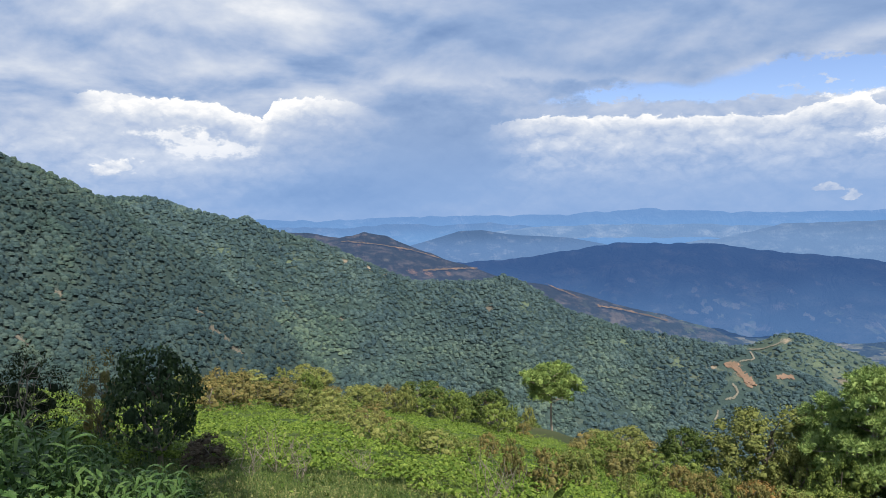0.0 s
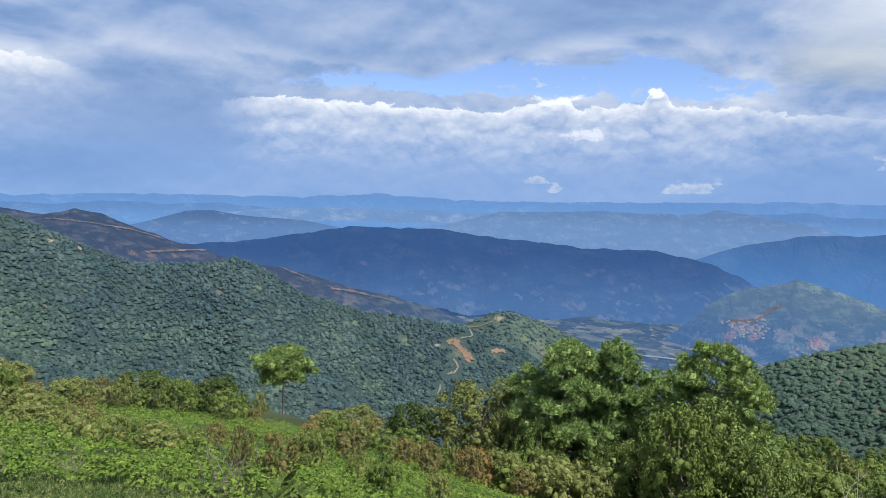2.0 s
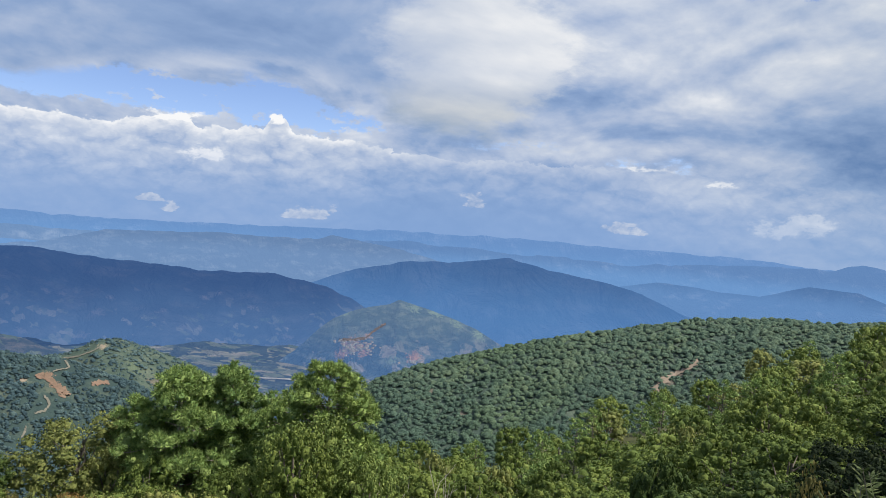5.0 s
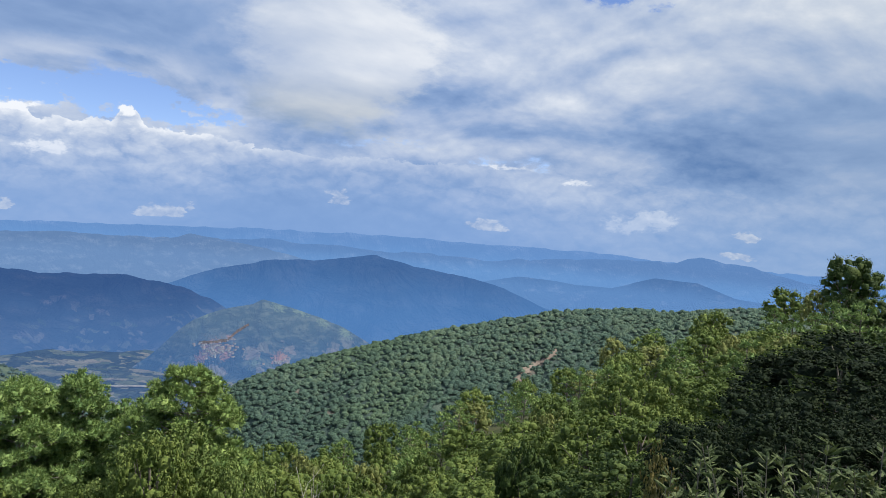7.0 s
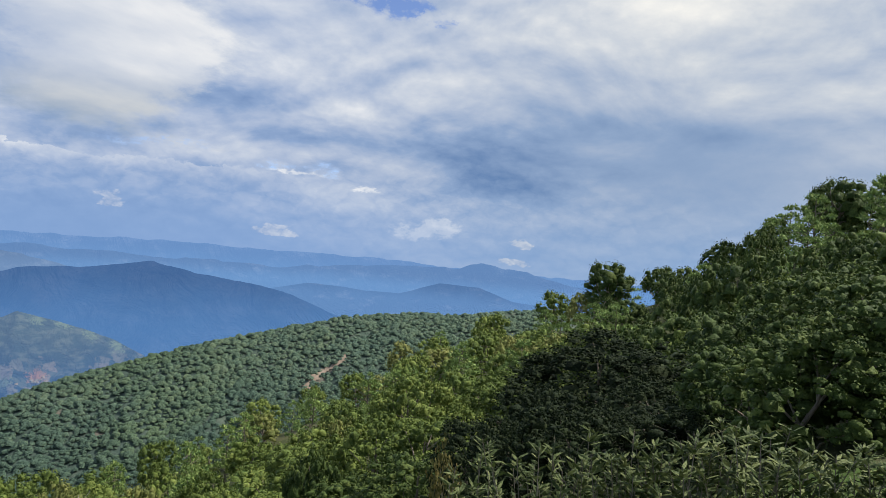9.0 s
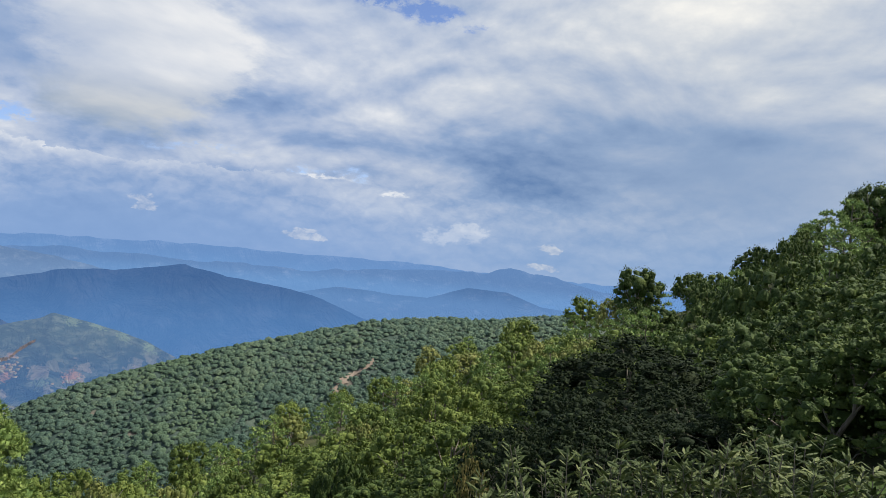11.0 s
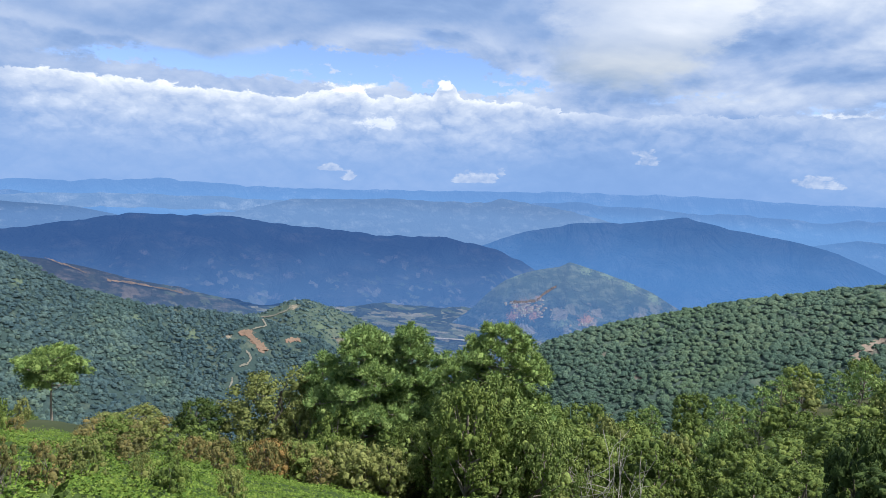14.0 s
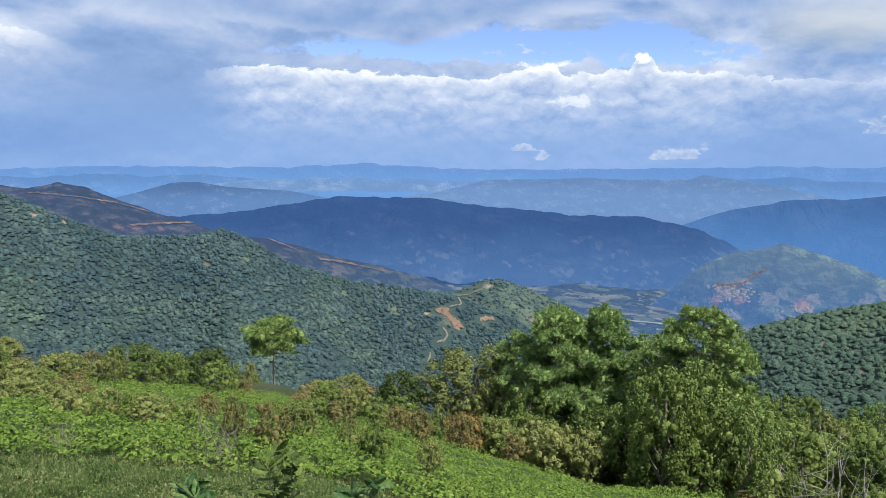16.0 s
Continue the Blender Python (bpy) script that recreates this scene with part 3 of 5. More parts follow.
BLUE_RIDGE = Hill([(-12, -5.6), (-4, -5.2), (3.8, -4.86), (6.9, -4.59), (9.5, -4.17), (13.4, -3.53), (15.9, -3.6), (19.2, -3.56), (22, -3.82), (25.2, -4.2), (28.2, -4.4), (31.6, -4.74), (34.3, -4.75), (37.5, -4.8), (41.1, -5.54), (43.4, -6.49), (46, -8), (50, -10)], 3900, 0.5, 640, 38, 10, 17)
BLUE_PEAK = Hill([(34, -8), (38, -6), (40.2, -5.15), (43.2, -4.06), (47.6, -3.1), (51.2, -2.95), (55.4, -2.3), (58.3, -2.95), (61.8, -3.48), (64.8, -4.0), (67, -4.8), (70, -6), (76, -8)], 4250, 0.85, 720, 34, 7, 18)
FAR_HILLS = [
    Hill([(18, -3.6), (21.4, -3.1), (25.1, -2.19), (28, -2.02), (32, -1.9), (36.9, -1.93), (40, -1.92), (41.3, -1.55), (43.1, -1.76), (45.7, -2.11), (48.4, -2.6), (52, -3.4)], 4600, 1.2, 220, 24, 9, 19),
    Hill([(-6, -4.2), (-1.7, -3.33), (1.2, -2.5), (3, -2.4), (5.2, -2.79), (7.4, -2.96), (9.6, -3.07), (12.1, -3.54), (15, -4.2)], 4500, 1.2, 220, 14, 3, 20),
    Hill([(60, -4.6), (64.1, -3.73), (66.7, -3.22), (69.4, -3.32), (71.1, -3.51), (73.8, -3.55), (76.9, -2.54), (80, -2.66), (82.7, -3.56), (88, -4)], 4620, 1.2, 220, 14, 3, 21),
]
PLAIN = Hill([(0, -3.2), (4, -2.6), (7, -2.25), (12, -2.1), (16, -2.15), (20, -2.2), (27, -2.4), (33, -2.8), (38, -3.2)], 4720, 0.9, 90, 4, 9, 23)
HAZY_RANGES = [
    Hill([(36, -3.4), (40, -2.5), (44, -1.75), (47, -1.55), (50, -1.75), (53, -1.7), (56, -2.0), (60, -1.9), (63, -2.1), (67, -2.35), (70, -2.9), (75, -3.6)], 4760, 1.2, 160, 14, 12, 25),
    Hill([(58, -3.6), (62, -2.6), (66, -1.9), (69, -1.7), (72, -1.45), (75, -1.25), (78, -1.3), (80, -0.75), (83, -1.1), (87, -1.9), (92, -3.0)], 4800, 1.2, 160, 14, 12, 26),
    Hill([(-22, -3.0), (-16, -2.1), (-12, -1.8), (-8, -2.1), (-4, -1.75), (0, -2.0), (4, -1.85), (8, -2.3), (12, -3)], 4780, 1.2, 160, 14, 12, 27),
]
HORIZON_RANGE = Hill([(-60, -0.2), (-30, -0.6), (-16, -1.0), (-9.8, -1.45), (-3.7, -1.28), (3, -1.33), (9.6, -1.3), (15.5, -0.97), (17.9, -1.1), (21.9, -1.3), (30, -1.3), (37, -1.1), (47.4, -0.8), (54, -0.7), (62, -0.82), (67.4, -0.9), (73.2, -0.95), (80, -1.35), (90, -1.5), (120, -1.0)], 4850, 3.0, 180, 8, 11, 22)

PALE_EARTH = (0.2, 0.18, 0.18)
BLUE_SPOTS = [(BLUE_RIDGE.find(a, e), r * 0.8, PALE_EARTH) for a, e, r in (
    (21.6, -6.63, 40), (22.6, -6.8, 34), (24.9, -8.08, 60), (25.7, -7.0, 36), (29.3, -7.83, 40), (32.2, -6.82, 44), (30.8, -8.99, 44), (38.4, -9.5, 50), (33.2, -6.4, 34), (20.2, -9.4, 44), (24.0, -9.7, 50), (14.5, -6.4, 44), (17.2, -7.6, 40), (35.6, -7.4, 36))]
# haze glow per range; the blue ridge's dark tone also paints its cloud shade
M_BLUE1 = painted_haze_material("air_blue_ridge", (0.046, 0.112, 0.29), 0.84, (0.035, 0.05, 0.06), (0.12, 0.12, 0.12), 0.006, BLUE_SPOTS, 0.45, 0.75, (0.09, 0.195, 0.42), (-330, -580), (26, 0.14, (0.36, 0.32, 0.28)))
M_BLUE2 = painted_haze_material("air_blue_peak", (0.068, 0.165, 0.39), 0.82, (0.045, 0.065, 0.075), (0.1, 0.11, 0.12), 0.005, (), 0.4, 0.7, (0.105, 0.26, 0.57), (-170, -520))
M_AIR3 = painted_haze_material("air_far_hills", (0.16, 0.275, 0.50), 0.88, (0.05, 0.08, 0.09), (0.34, 0.36, 0.34), 0.012, (), 0.46, 0.7, (0.19, 0.325, 0.58), (-160, -260))
M_AIR7 = painted_haze_material("air_misty_hills", (0.095, 0.185, 0.37), 0.84, (0.05, 0.07, 0.08), (0.4, 0.4, 0.38), 0.012, (), 0.52, 0.74, (0.15, 0.28, 0.54), (-190, -300))
M_AIR5 = painted_haze_material("air_right_ranges", (0.10, 0.215, 0.46), 0.86, (0.06, 0.09, 0.1), (0.3, 0.3, 0.3), 0.008, (), 0.5, 0.72, (0.15, 0.31, 0.62), (-200, -330))
M_AIR6 = painted_haze_material("air_plain", (0.19, 0.34, 0.62), 0.84, (0.1, 0.12, 0.12), (0.55, 0.54, 0.48), 0.006, (), 0.46, 0.72)
M_AIR4 = painted_haze_material("air_horizon", (0.165, 0.325, 0.645), 0.9, (0.10, 0.13, 0.14), (0.45, 0.45, 0.45), 0.006, (), 0.48, 0.75, (0.18, 0.37, 0.72), (-80, -230))
M_AIR8 = painted_haze_material("air_hazy_ranges", (0.145, 0.285, 0.57), 0.88, (0.08, 0.11, 0.12), (0.35, 0.36, 0.36), 0.008, (), 0.48, 0.72, (0.175, 0.36, 0.70), (-150, -260))

CLAY, PALE_CLAY, PASTURE, STRAW = (0.30, 0.175, 0.11), (0.24, 0.195, 0.145), (0.10, 0.13, 0.085), (0.135, 0.12, 0.095)
LUSH, FAR_CLAY = (0.27, 0.33, 0.16), (0.6, 0.27, 0.09)


def spots_on(hill, *rows):
    return [(hill.find(a, e), r, colour) for a, e, r, colour in rows]


SPUR_SPOTS = spots_on(LEFT_SPUR, (-18.8, -7.9, 12, STRAW), (-18.4, -8.5, 8, STRAW), (-17.5, -9.6, 8, STRAW), (-16.5, -10.6, 8, STRAW), (-17.9, -9.2, 10, STRAW), (-17.0, -10.1, 11, STRAW), (-15.9, -11.2, 10, STRAW), (-28, -6.0, 10, STRAW), (-30.7, -8.8, 12, STRAW))
RIDGE_SPOTS = spots_on(LEFT_RIDGE, (22.0, -12.4, 9, CLAY), (22.4, -13.0, 9, CLAY), (23.0, -13.6, 9, CLAY), (20.4, -12.7, 9, PALE_CLAY), (-14.1, -11.2, 14, STRAW), (-13.7, -12.2, 12, STRAW), (-8.2, -9.0, 10, STRAW),
                       (-7.6, -4.6, 12, PALE_CLAY), (-5.8, -5.2, 14, PALE_CLAY), (-4.3, -5.9, 12, PALE_CLAY), (6.5, -8.4, 18, PASTURE), (3.5, -8.5, 14, STRAW), (-12, -4.6, 24, PASTURE), (-17, -3.4, 26, PASTURE), (14, -11.2, 20, PASTURE), (18, -12.4, 20, PASTURE))
KNOB_SPOTS = spots_on(QUARRY_KNOB, (25.3, -12.9, 20, CLAY), (25.4, -10.5, 14, PALE_CLAY), (27.5, -12.0, 22, PASTURE), (22.5, -11.6, 16, PASTURE), (29, -13.0, 22, STRAW))
RIGHT_SPOTS = spots_on(RIGHT_RIDGE, (69.6, -9.2, 7, STRAW), (68.9, -9.8, 8, STRAW), (68.0, -10.6, 8, STRAW), (52.5, -14.5, 7, STRAW), (50.0, -13.2, 5, STRAW))
DRY_SPOTS = spots_on(BURNT_PEAK, (-2.4, -5.6, 22, CLAY), (-1.2, -5.8, 22, CLAY), (0.4, -5.8, 16, CLAY), (9.8, -7.6, 12, STRAW), (11.9, -8.2, 14, STRAW), (13.2, -8.8, 12, STRAW), (15.2, -9.1, 13, STRAW), (18.6, -9.8, 18, STRAW), (-6.5, -3.3, 16, CLAY), (-3.4, -3.8, 14, CLAY), (7.0, -7.2, 18, STRAW), (-4.5, -4.6, 18, STRAW), (-8.5, -3.6, 20, STRAW))
HILL_SPOTS = spots_on(VILLAGE_HILL, (43.4, -9.9, 55, FAR_CLAY), (44.4, -10.3, 50, FAR_CLAY), (42.7, -10.6, 40, FAR_CLAY), (44.6, -9.2, 22, FAR_CLAY), (48.4, -10.6, 45, FAR_CLAY), (48.2, -6.75, 45, LUSH), (49.8, -7.05, 45, LUSH), (51.6, -7.7, 45, LUSH), (53.4, -8.5, 45, LUSH), (42.8, -7.5, 30, LUSH), (46.5, -11.0, 40, LUSH))
# scrub greens with haze put in as blue; the spur's darkened like its canopy
SCRUB = [(0.3, (0.04, 0.062, 0.052)), (0.5, (0.065, 0.092, 0.072)), (0.7, (0.115, 0.135, 0.098))]
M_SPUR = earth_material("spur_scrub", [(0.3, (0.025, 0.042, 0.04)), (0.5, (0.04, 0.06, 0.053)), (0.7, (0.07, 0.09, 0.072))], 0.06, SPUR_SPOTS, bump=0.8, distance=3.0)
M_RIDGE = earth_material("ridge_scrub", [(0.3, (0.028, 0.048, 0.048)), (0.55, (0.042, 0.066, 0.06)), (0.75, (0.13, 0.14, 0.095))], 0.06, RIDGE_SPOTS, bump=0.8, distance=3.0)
M_KNOB = earth_material("knoll_scrub", SCRUB, 0.05, KNOB_SPOTS, bump=0.8, distance=3.0)
M_RIGHT = earth_material("right_scrub", SCRUB, 0.1, RIGHT_SPOTS, bump=0.8, distance=1.5)
# burnt hill and pasture hill: blue haze glow painted over the land
M_DRY = painted_haze_material("air_burnt_hill", (0.07, 0.125, 0.25), 0.58, (0.03, 0.035, 0.035), (0.16, 0.13, 0.11), 0.022, DRY_SPOTS, 0.46, 0.7, (0.09, 0.18, 0.34), (-250, -420), (34, 0.3, (0.36, 0.25, 0.17)))
M_HILL = painted_haze_material("air_pasture_hill", (0.14, 0.24, 0.41), 0.68, (0.035, 0.06, 0.045), (0.16, 0.18, 0.12), 0.02, HILL_SPOTS, 0.44, 0.66, (0.095, 0.205, 0.44), (-380, -560), (40, 0.34, (0.44, 0.34, 0.22)))

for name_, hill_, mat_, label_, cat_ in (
        ("forested_ridge", LEFT_SPUR, M_SPUR, "forested mountain spur above the gorge, darkened as under cloud", "mountain"),
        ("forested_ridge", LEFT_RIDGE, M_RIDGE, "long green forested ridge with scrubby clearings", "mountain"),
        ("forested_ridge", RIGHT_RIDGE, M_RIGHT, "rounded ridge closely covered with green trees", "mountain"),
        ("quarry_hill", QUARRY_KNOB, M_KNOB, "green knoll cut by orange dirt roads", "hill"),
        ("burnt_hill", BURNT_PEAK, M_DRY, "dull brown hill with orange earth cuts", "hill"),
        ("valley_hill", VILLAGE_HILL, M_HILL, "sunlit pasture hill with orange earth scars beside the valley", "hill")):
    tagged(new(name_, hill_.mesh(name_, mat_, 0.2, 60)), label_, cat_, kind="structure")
for hill_, mat_, label_ in ((BLUE_RIDGE, M_BLUE1, "dark blue mountain ridge across the valley, cloud shade and haze in its colour"), (BLUE_PEAK, M_BLUE2, "hazy blue peak beyond the valley"),
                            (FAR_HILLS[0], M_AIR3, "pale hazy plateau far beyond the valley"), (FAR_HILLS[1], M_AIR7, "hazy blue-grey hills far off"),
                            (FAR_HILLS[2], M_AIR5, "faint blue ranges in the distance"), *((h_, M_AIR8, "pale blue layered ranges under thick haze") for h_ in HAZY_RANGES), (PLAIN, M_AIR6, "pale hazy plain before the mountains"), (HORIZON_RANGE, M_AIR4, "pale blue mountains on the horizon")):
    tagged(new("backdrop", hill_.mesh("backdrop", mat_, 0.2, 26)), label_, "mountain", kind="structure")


# ---- dirt roads and bare earth on the hills ----
CLEARED = {"spur": [], "ridge": [], "knob": [], "right": []}


def unit(v):
    return v / (np.linalg.norm(v, axis=-1, keepdims=True) + 1e-9)


def spread(points, n):
    """Evenly more points along a line of directions."""
    p = np.array(points, float)
    t = np.linspace(0, len(p) - 1, n)
    return np.stack([np.interp(t, np.arange(len(p)), p[:, i]) for i in (0, 1)], 1)


def track(name, label, hill, points, width, mat, n=24, lift=1.5, ragged=0.0, where="", seed=1, category="road"):
    """A strip of bare earth laid on a hill along directions from the eye; ragged: an uneven patch."""
    rng = np.random.default_rng(seed)
    mid = [hill.find(a, e) for a, e in spread(points, n)]
    rows = []
    t = np.gradient(np.array(mid), axis=0)
    for i, (q, g) in enumerate(zip(mid, t)):
        side = unit(np.cross(g, [0, 0, 1.0]) + 1e-6)
        w = width * 0.5 * (1 + ragged * rng.uniform(-0.8, 0.9))
        row = []
        for k in (-1, -0.4, 0.4, 1):
            c = q + side * w * k * (1 + ragged * rng.uniform(-0.3, 0.3))
            a = math.degrees(math.atan2(c[0], c[1]))
            v = (float(hill.reach(a)) - math.hypot(c[0], c[1])) / hill.depth
            row.append(hill.point(a, max(v, 0.001)) + [0, 0, lift])
        rows.append(row)
    if where:
        CLEARED[where].append((mid, width * 0.5 + (-0.9 if where == "right" else 7)))
    return tagged(new(name, mesh_of(name, np.array(rows).reshape(-1, 3), grid_faces(n, 4), mat, None, True)), label, category, kind="structure")


track("dirt_road", "pale dirt road winding up the green knoll", QUARRY_KNOB, [(22.9, -11.3), (23.5, -11.25), (24.0, -11.15), (24.8, -10.8), (25.3, -10.5)], 3.6, M_ROAD, 30, 1.4, 0.5, "knob")
track("dirt_road", "pale dirt road dropping from the knoll to the earth cut", LEFT_RIDGE, [(23.0, -11.45), (23.2, -11.75), (23.3, -12.0), (22.8, -12.1), (22.3, -12.2)], 2.4, M_ROAD, 24, 1.4, 0.5, "ridge")
track("earth_cut", "orange earth cut below the knoll's road", LEFT_RIDGE, [(21.3, -12.55), (21.7, -12.5), (22.2, -12.4)], 8.0, M_CLAY, 18, 1.2, 0.8, "ridge", 3, "earth")
track("earth_cut", "long orange scar of slipped earth below the knoll", LEFT_RIDGE, [(21.9, -12.5), (22.4, -13.0), (22.9, -13.5), (23.2, -13.9)], 8.0, M_CLAY, 26, 1.0, 0.9, "ridge", 5, "earth")
track("earth_cut", "small patch of orange earth on the knoll", LEFT_RIDGE, [(24.8, -13.15), (25.4, -13.0), (25.9, -13.05)], 6.0, M_CLAY, 16, 1.2, 0.9, "ridge", 6, "earth")
track("dirt_road", "pale dirt road bend below the earth cut", LEFT_RIDGE, [(21.8, -13.85), (22.1, -14.1), (22.2, -14.5), (21.9, -14.85), (21.3, -15.0)], 2.6, M_ROAD, 24, 1.2, 0.6, "ridge")
track("dirt_road", "short pale stretch of dirt road in the gorge", LEFT_RIDGE, [(20.8, -15.8), (20.8, -16.1), (20.6, -16.5)], 1.8, M_ROAD, 14, 1.2, 0.6, "ridge")
track("landslip", "tan scar of slipped earth among the trees", RIGHT_RIDGE, [(70.0, -8.7), (69.3, -9.5), (68.3, -10.0), (67.6, -10.6), (67.0, -11.4)], 3.6, M_SLIP, 30, 0.6, 1.0, "right", 7, "earth")
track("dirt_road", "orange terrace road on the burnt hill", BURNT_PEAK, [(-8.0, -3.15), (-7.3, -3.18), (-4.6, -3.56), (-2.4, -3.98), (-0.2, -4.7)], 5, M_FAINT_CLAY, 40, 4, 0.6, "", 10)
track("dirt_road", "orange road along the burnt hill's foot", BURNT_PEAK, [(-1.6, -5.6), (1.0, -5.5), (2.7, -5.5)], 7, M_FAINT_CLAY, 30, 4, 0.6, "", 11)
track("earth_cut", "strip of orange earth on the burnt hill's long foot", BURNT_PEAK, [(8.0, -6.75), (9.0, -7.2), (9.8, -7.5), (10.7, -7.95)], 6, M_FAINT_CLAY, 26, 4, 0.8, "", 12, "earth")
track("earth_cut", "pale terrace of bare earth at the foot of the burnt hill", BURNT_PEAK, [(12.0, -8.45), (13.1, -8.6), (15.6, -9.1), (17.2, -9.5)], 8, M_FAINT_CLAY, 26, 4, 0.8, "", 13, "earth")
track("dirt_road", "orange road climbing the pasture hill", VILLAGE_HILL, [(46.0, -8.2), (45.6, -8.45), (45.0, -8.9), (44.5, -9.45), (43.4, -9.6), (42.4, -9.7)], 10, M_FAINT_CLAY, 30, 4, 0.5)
for key, spots_ in (("spur", SPUR_SPOTS), ("ridge", RIDGE_SPOTS), ("knob", KNOB_SPOTS), ("right", RIGHT_SPOTS)):
    for place, radius, colour in spots_:
        CLEARED[key].append(([place], radius * (0.3 if colour != PASTURE else 0.2)))


# ---- the village and the road on the valley's floor ----
def houses(name, label, places, seed):
    """Small gabled houses too far off to count, one mesh."""
    rng_ = np.random.default_rng(seed)
    box = np.array([(-1, -1, 0), (1, -1, 0), (1, 1, 0), (-1, 1, 0), (-1, -1, 1), (1, -1, 1), (1, 1, 1), (-1, 1, 1), (-1, 0, 1.6), (1, 0, 1.6)], float)
    walls = [(0, 1, 5), (0, 5, 4), (2, 3, 7), (2, 7, 6), (1, 2, 6), (1, 6, 5), (3, 0, 4), (3, 4, 7), (5, 6, 9), (7, 4, 8)]
    roof = [(4, 5, 9), (4, 9, 8), (6, 7, 8), (6, 8, 9)]
    vs, fs, ix = [], [], []
    for i, q in enumerate(places):
        a_ = rng_.uniform(0, 3.14)
        v = box * [rng_.uniform(4, 8), rng_.uniform(3, 5), rng_.uniform(3, 5)]
        v = np.stack([v[:, 0] * math.cos(a_) - v[:, 1] * math.sin(a_), v[:, 0] * math.sin(a_) + v[:, 1] * math.cos(a_), v[:, 2] - 0.5], 1)
        vs.append(v + q)
        fs.append(np.array(walls + roof) + 10 * i)
        ix += [0] * len(walls) + [1] * len(roof)
    return tagged(new(name, mesh_of(name, np.concatenate(vs), np.concatenate(fs), [M_FAR_WALL, M_FAR_ROOF], ix)), label, "houses", kind="stuff")


# house walls and roofs take the same painted haze glow
M_FAR_WALL = painted_haze_material("air_house_walls", (0.15, 0.25, 0.41), 0.62, (0.45, 0.36, 0.26), (0.7, 0.62, 0.52), 0.05)
M_FAR_ROOF = painted_haze_material("air_house_roofs", (0.15, 0.25, 0.41), 0.62, (0.4, 0.2, 0.12), (0.55, 0.45, 0.38), 0.05)
rng = np.random.default_rng(64)
spots_ = [(43.5, -10.25, 0.5, 0.28, 46), (44.8, -10.1, 0.3, 0.3, 18), (43.4, -9.75, 0.7, 0.12, 18), (48.4, -10.85, 0.5, 0.15, 14)]
houses("village", "cluster of small pale houses on orange earth below the hill", [VILLAGE_HILL.find(a_ + rng.normal(0, wa), e_ + rng.normal(0, we)) for a_, e_, wa, we, n_ in spots_ for _ in range(n_)], 1)
road_az = np.linspace(33.5, 50, 60)
road_d = np.interp(road_az, [33.5, 36.3, 41.4, 44, 49, 50], [2640, 2660, 2640, 2600, 2580, 2580]) + 6 * bumps(road_az, 0 * road_az, 2.0, 2, 8)
road_rows = np.stack([polar(road_az, road_d + w_, ground_z(road_az, road_d + w_) + 5.0) for w_ in (-9, 0, 9)], 1)
tagged(new("valley_road", mesh_of("valley_road", road_rows.reshape(-1, 3), grid_faces(60, 3), M_FAR_WALL, None, True)), "pale road across the valley floor", "road", kind="structure")


# ---- canopy of the far slopes: crowns too many to count ----
def dome(rng, rings, sides, rough, skirt=1.9):
    """One uneven crown, open below: points and triangles."""
    pts = [(0, 0, 1.0 + rng.normal(0, 0.1))]
    for r in range(1, rings + 1):
        t = r / rings * skirt
        for s in range(sides):
            a = 2 * math.pi * (s + 0.5 * (r % 2)) / sides
            k = 1 + rng.uniform(-rough, rough)
            pts.append((k * math.sin(t) * math.cos(a), k * math.sin(t) * math.sin(a), k * math.cos(t) * 0.95))
    tri = [(0, 1 + s, 1 + (s + 1) % sides) for s in range(sides)]
    for r in range(rings - 1):
        o, q = 1 + r * sides, 1 + (r + 1) * sides
        for s in range(sides):
            n = (s + 1) % sides
            tri += [(o + s, q + s, q + n), (o + s, q + n, o + n)]
    return np.array(pts), np.array(tri)


def canopy(name, label, places, radius, tall, rings, sides, rough, mat, seed):
    rng = np.random.default_rng(seed)
    kinds = [dome(rng, rings, sides, rough, 1.6) for _ in range(12)]
    n, m = len(places), len(kinds[0][0])
    base = np.stack([k[0] for k in kinds])[rng.integers(0, 12, n)]
    a = rng.uniform(0, 6.28, n)
    r = rng.uniform(*radius, n) * rng.choice([0.55, 0.8, 1.0, 1.0, 1.4], n)
    h = r * rng.uniform(*tall, n)
    c, s = np.cos(a)[:, None], np.sin(a)[:, None]
    x, y, z = base[..., 0], base[..., 1], base[..., 2]
    v = np.stack([(x * c - y * s) * r[:, None], (x * s + y * c) * r[:, None], z * h[:, None] + 0.1 * h[:, None]], -1) + places[:, None, :]
    f = (kinds[0][1][None] + (np.arange(n) * m)[:, None, None]).reshape(-1, 3)
    return tagged(new(name, mesh_of(name, v.reshape(-1, 3), f, mat, None, True)), label, "trees", kind="stuff")


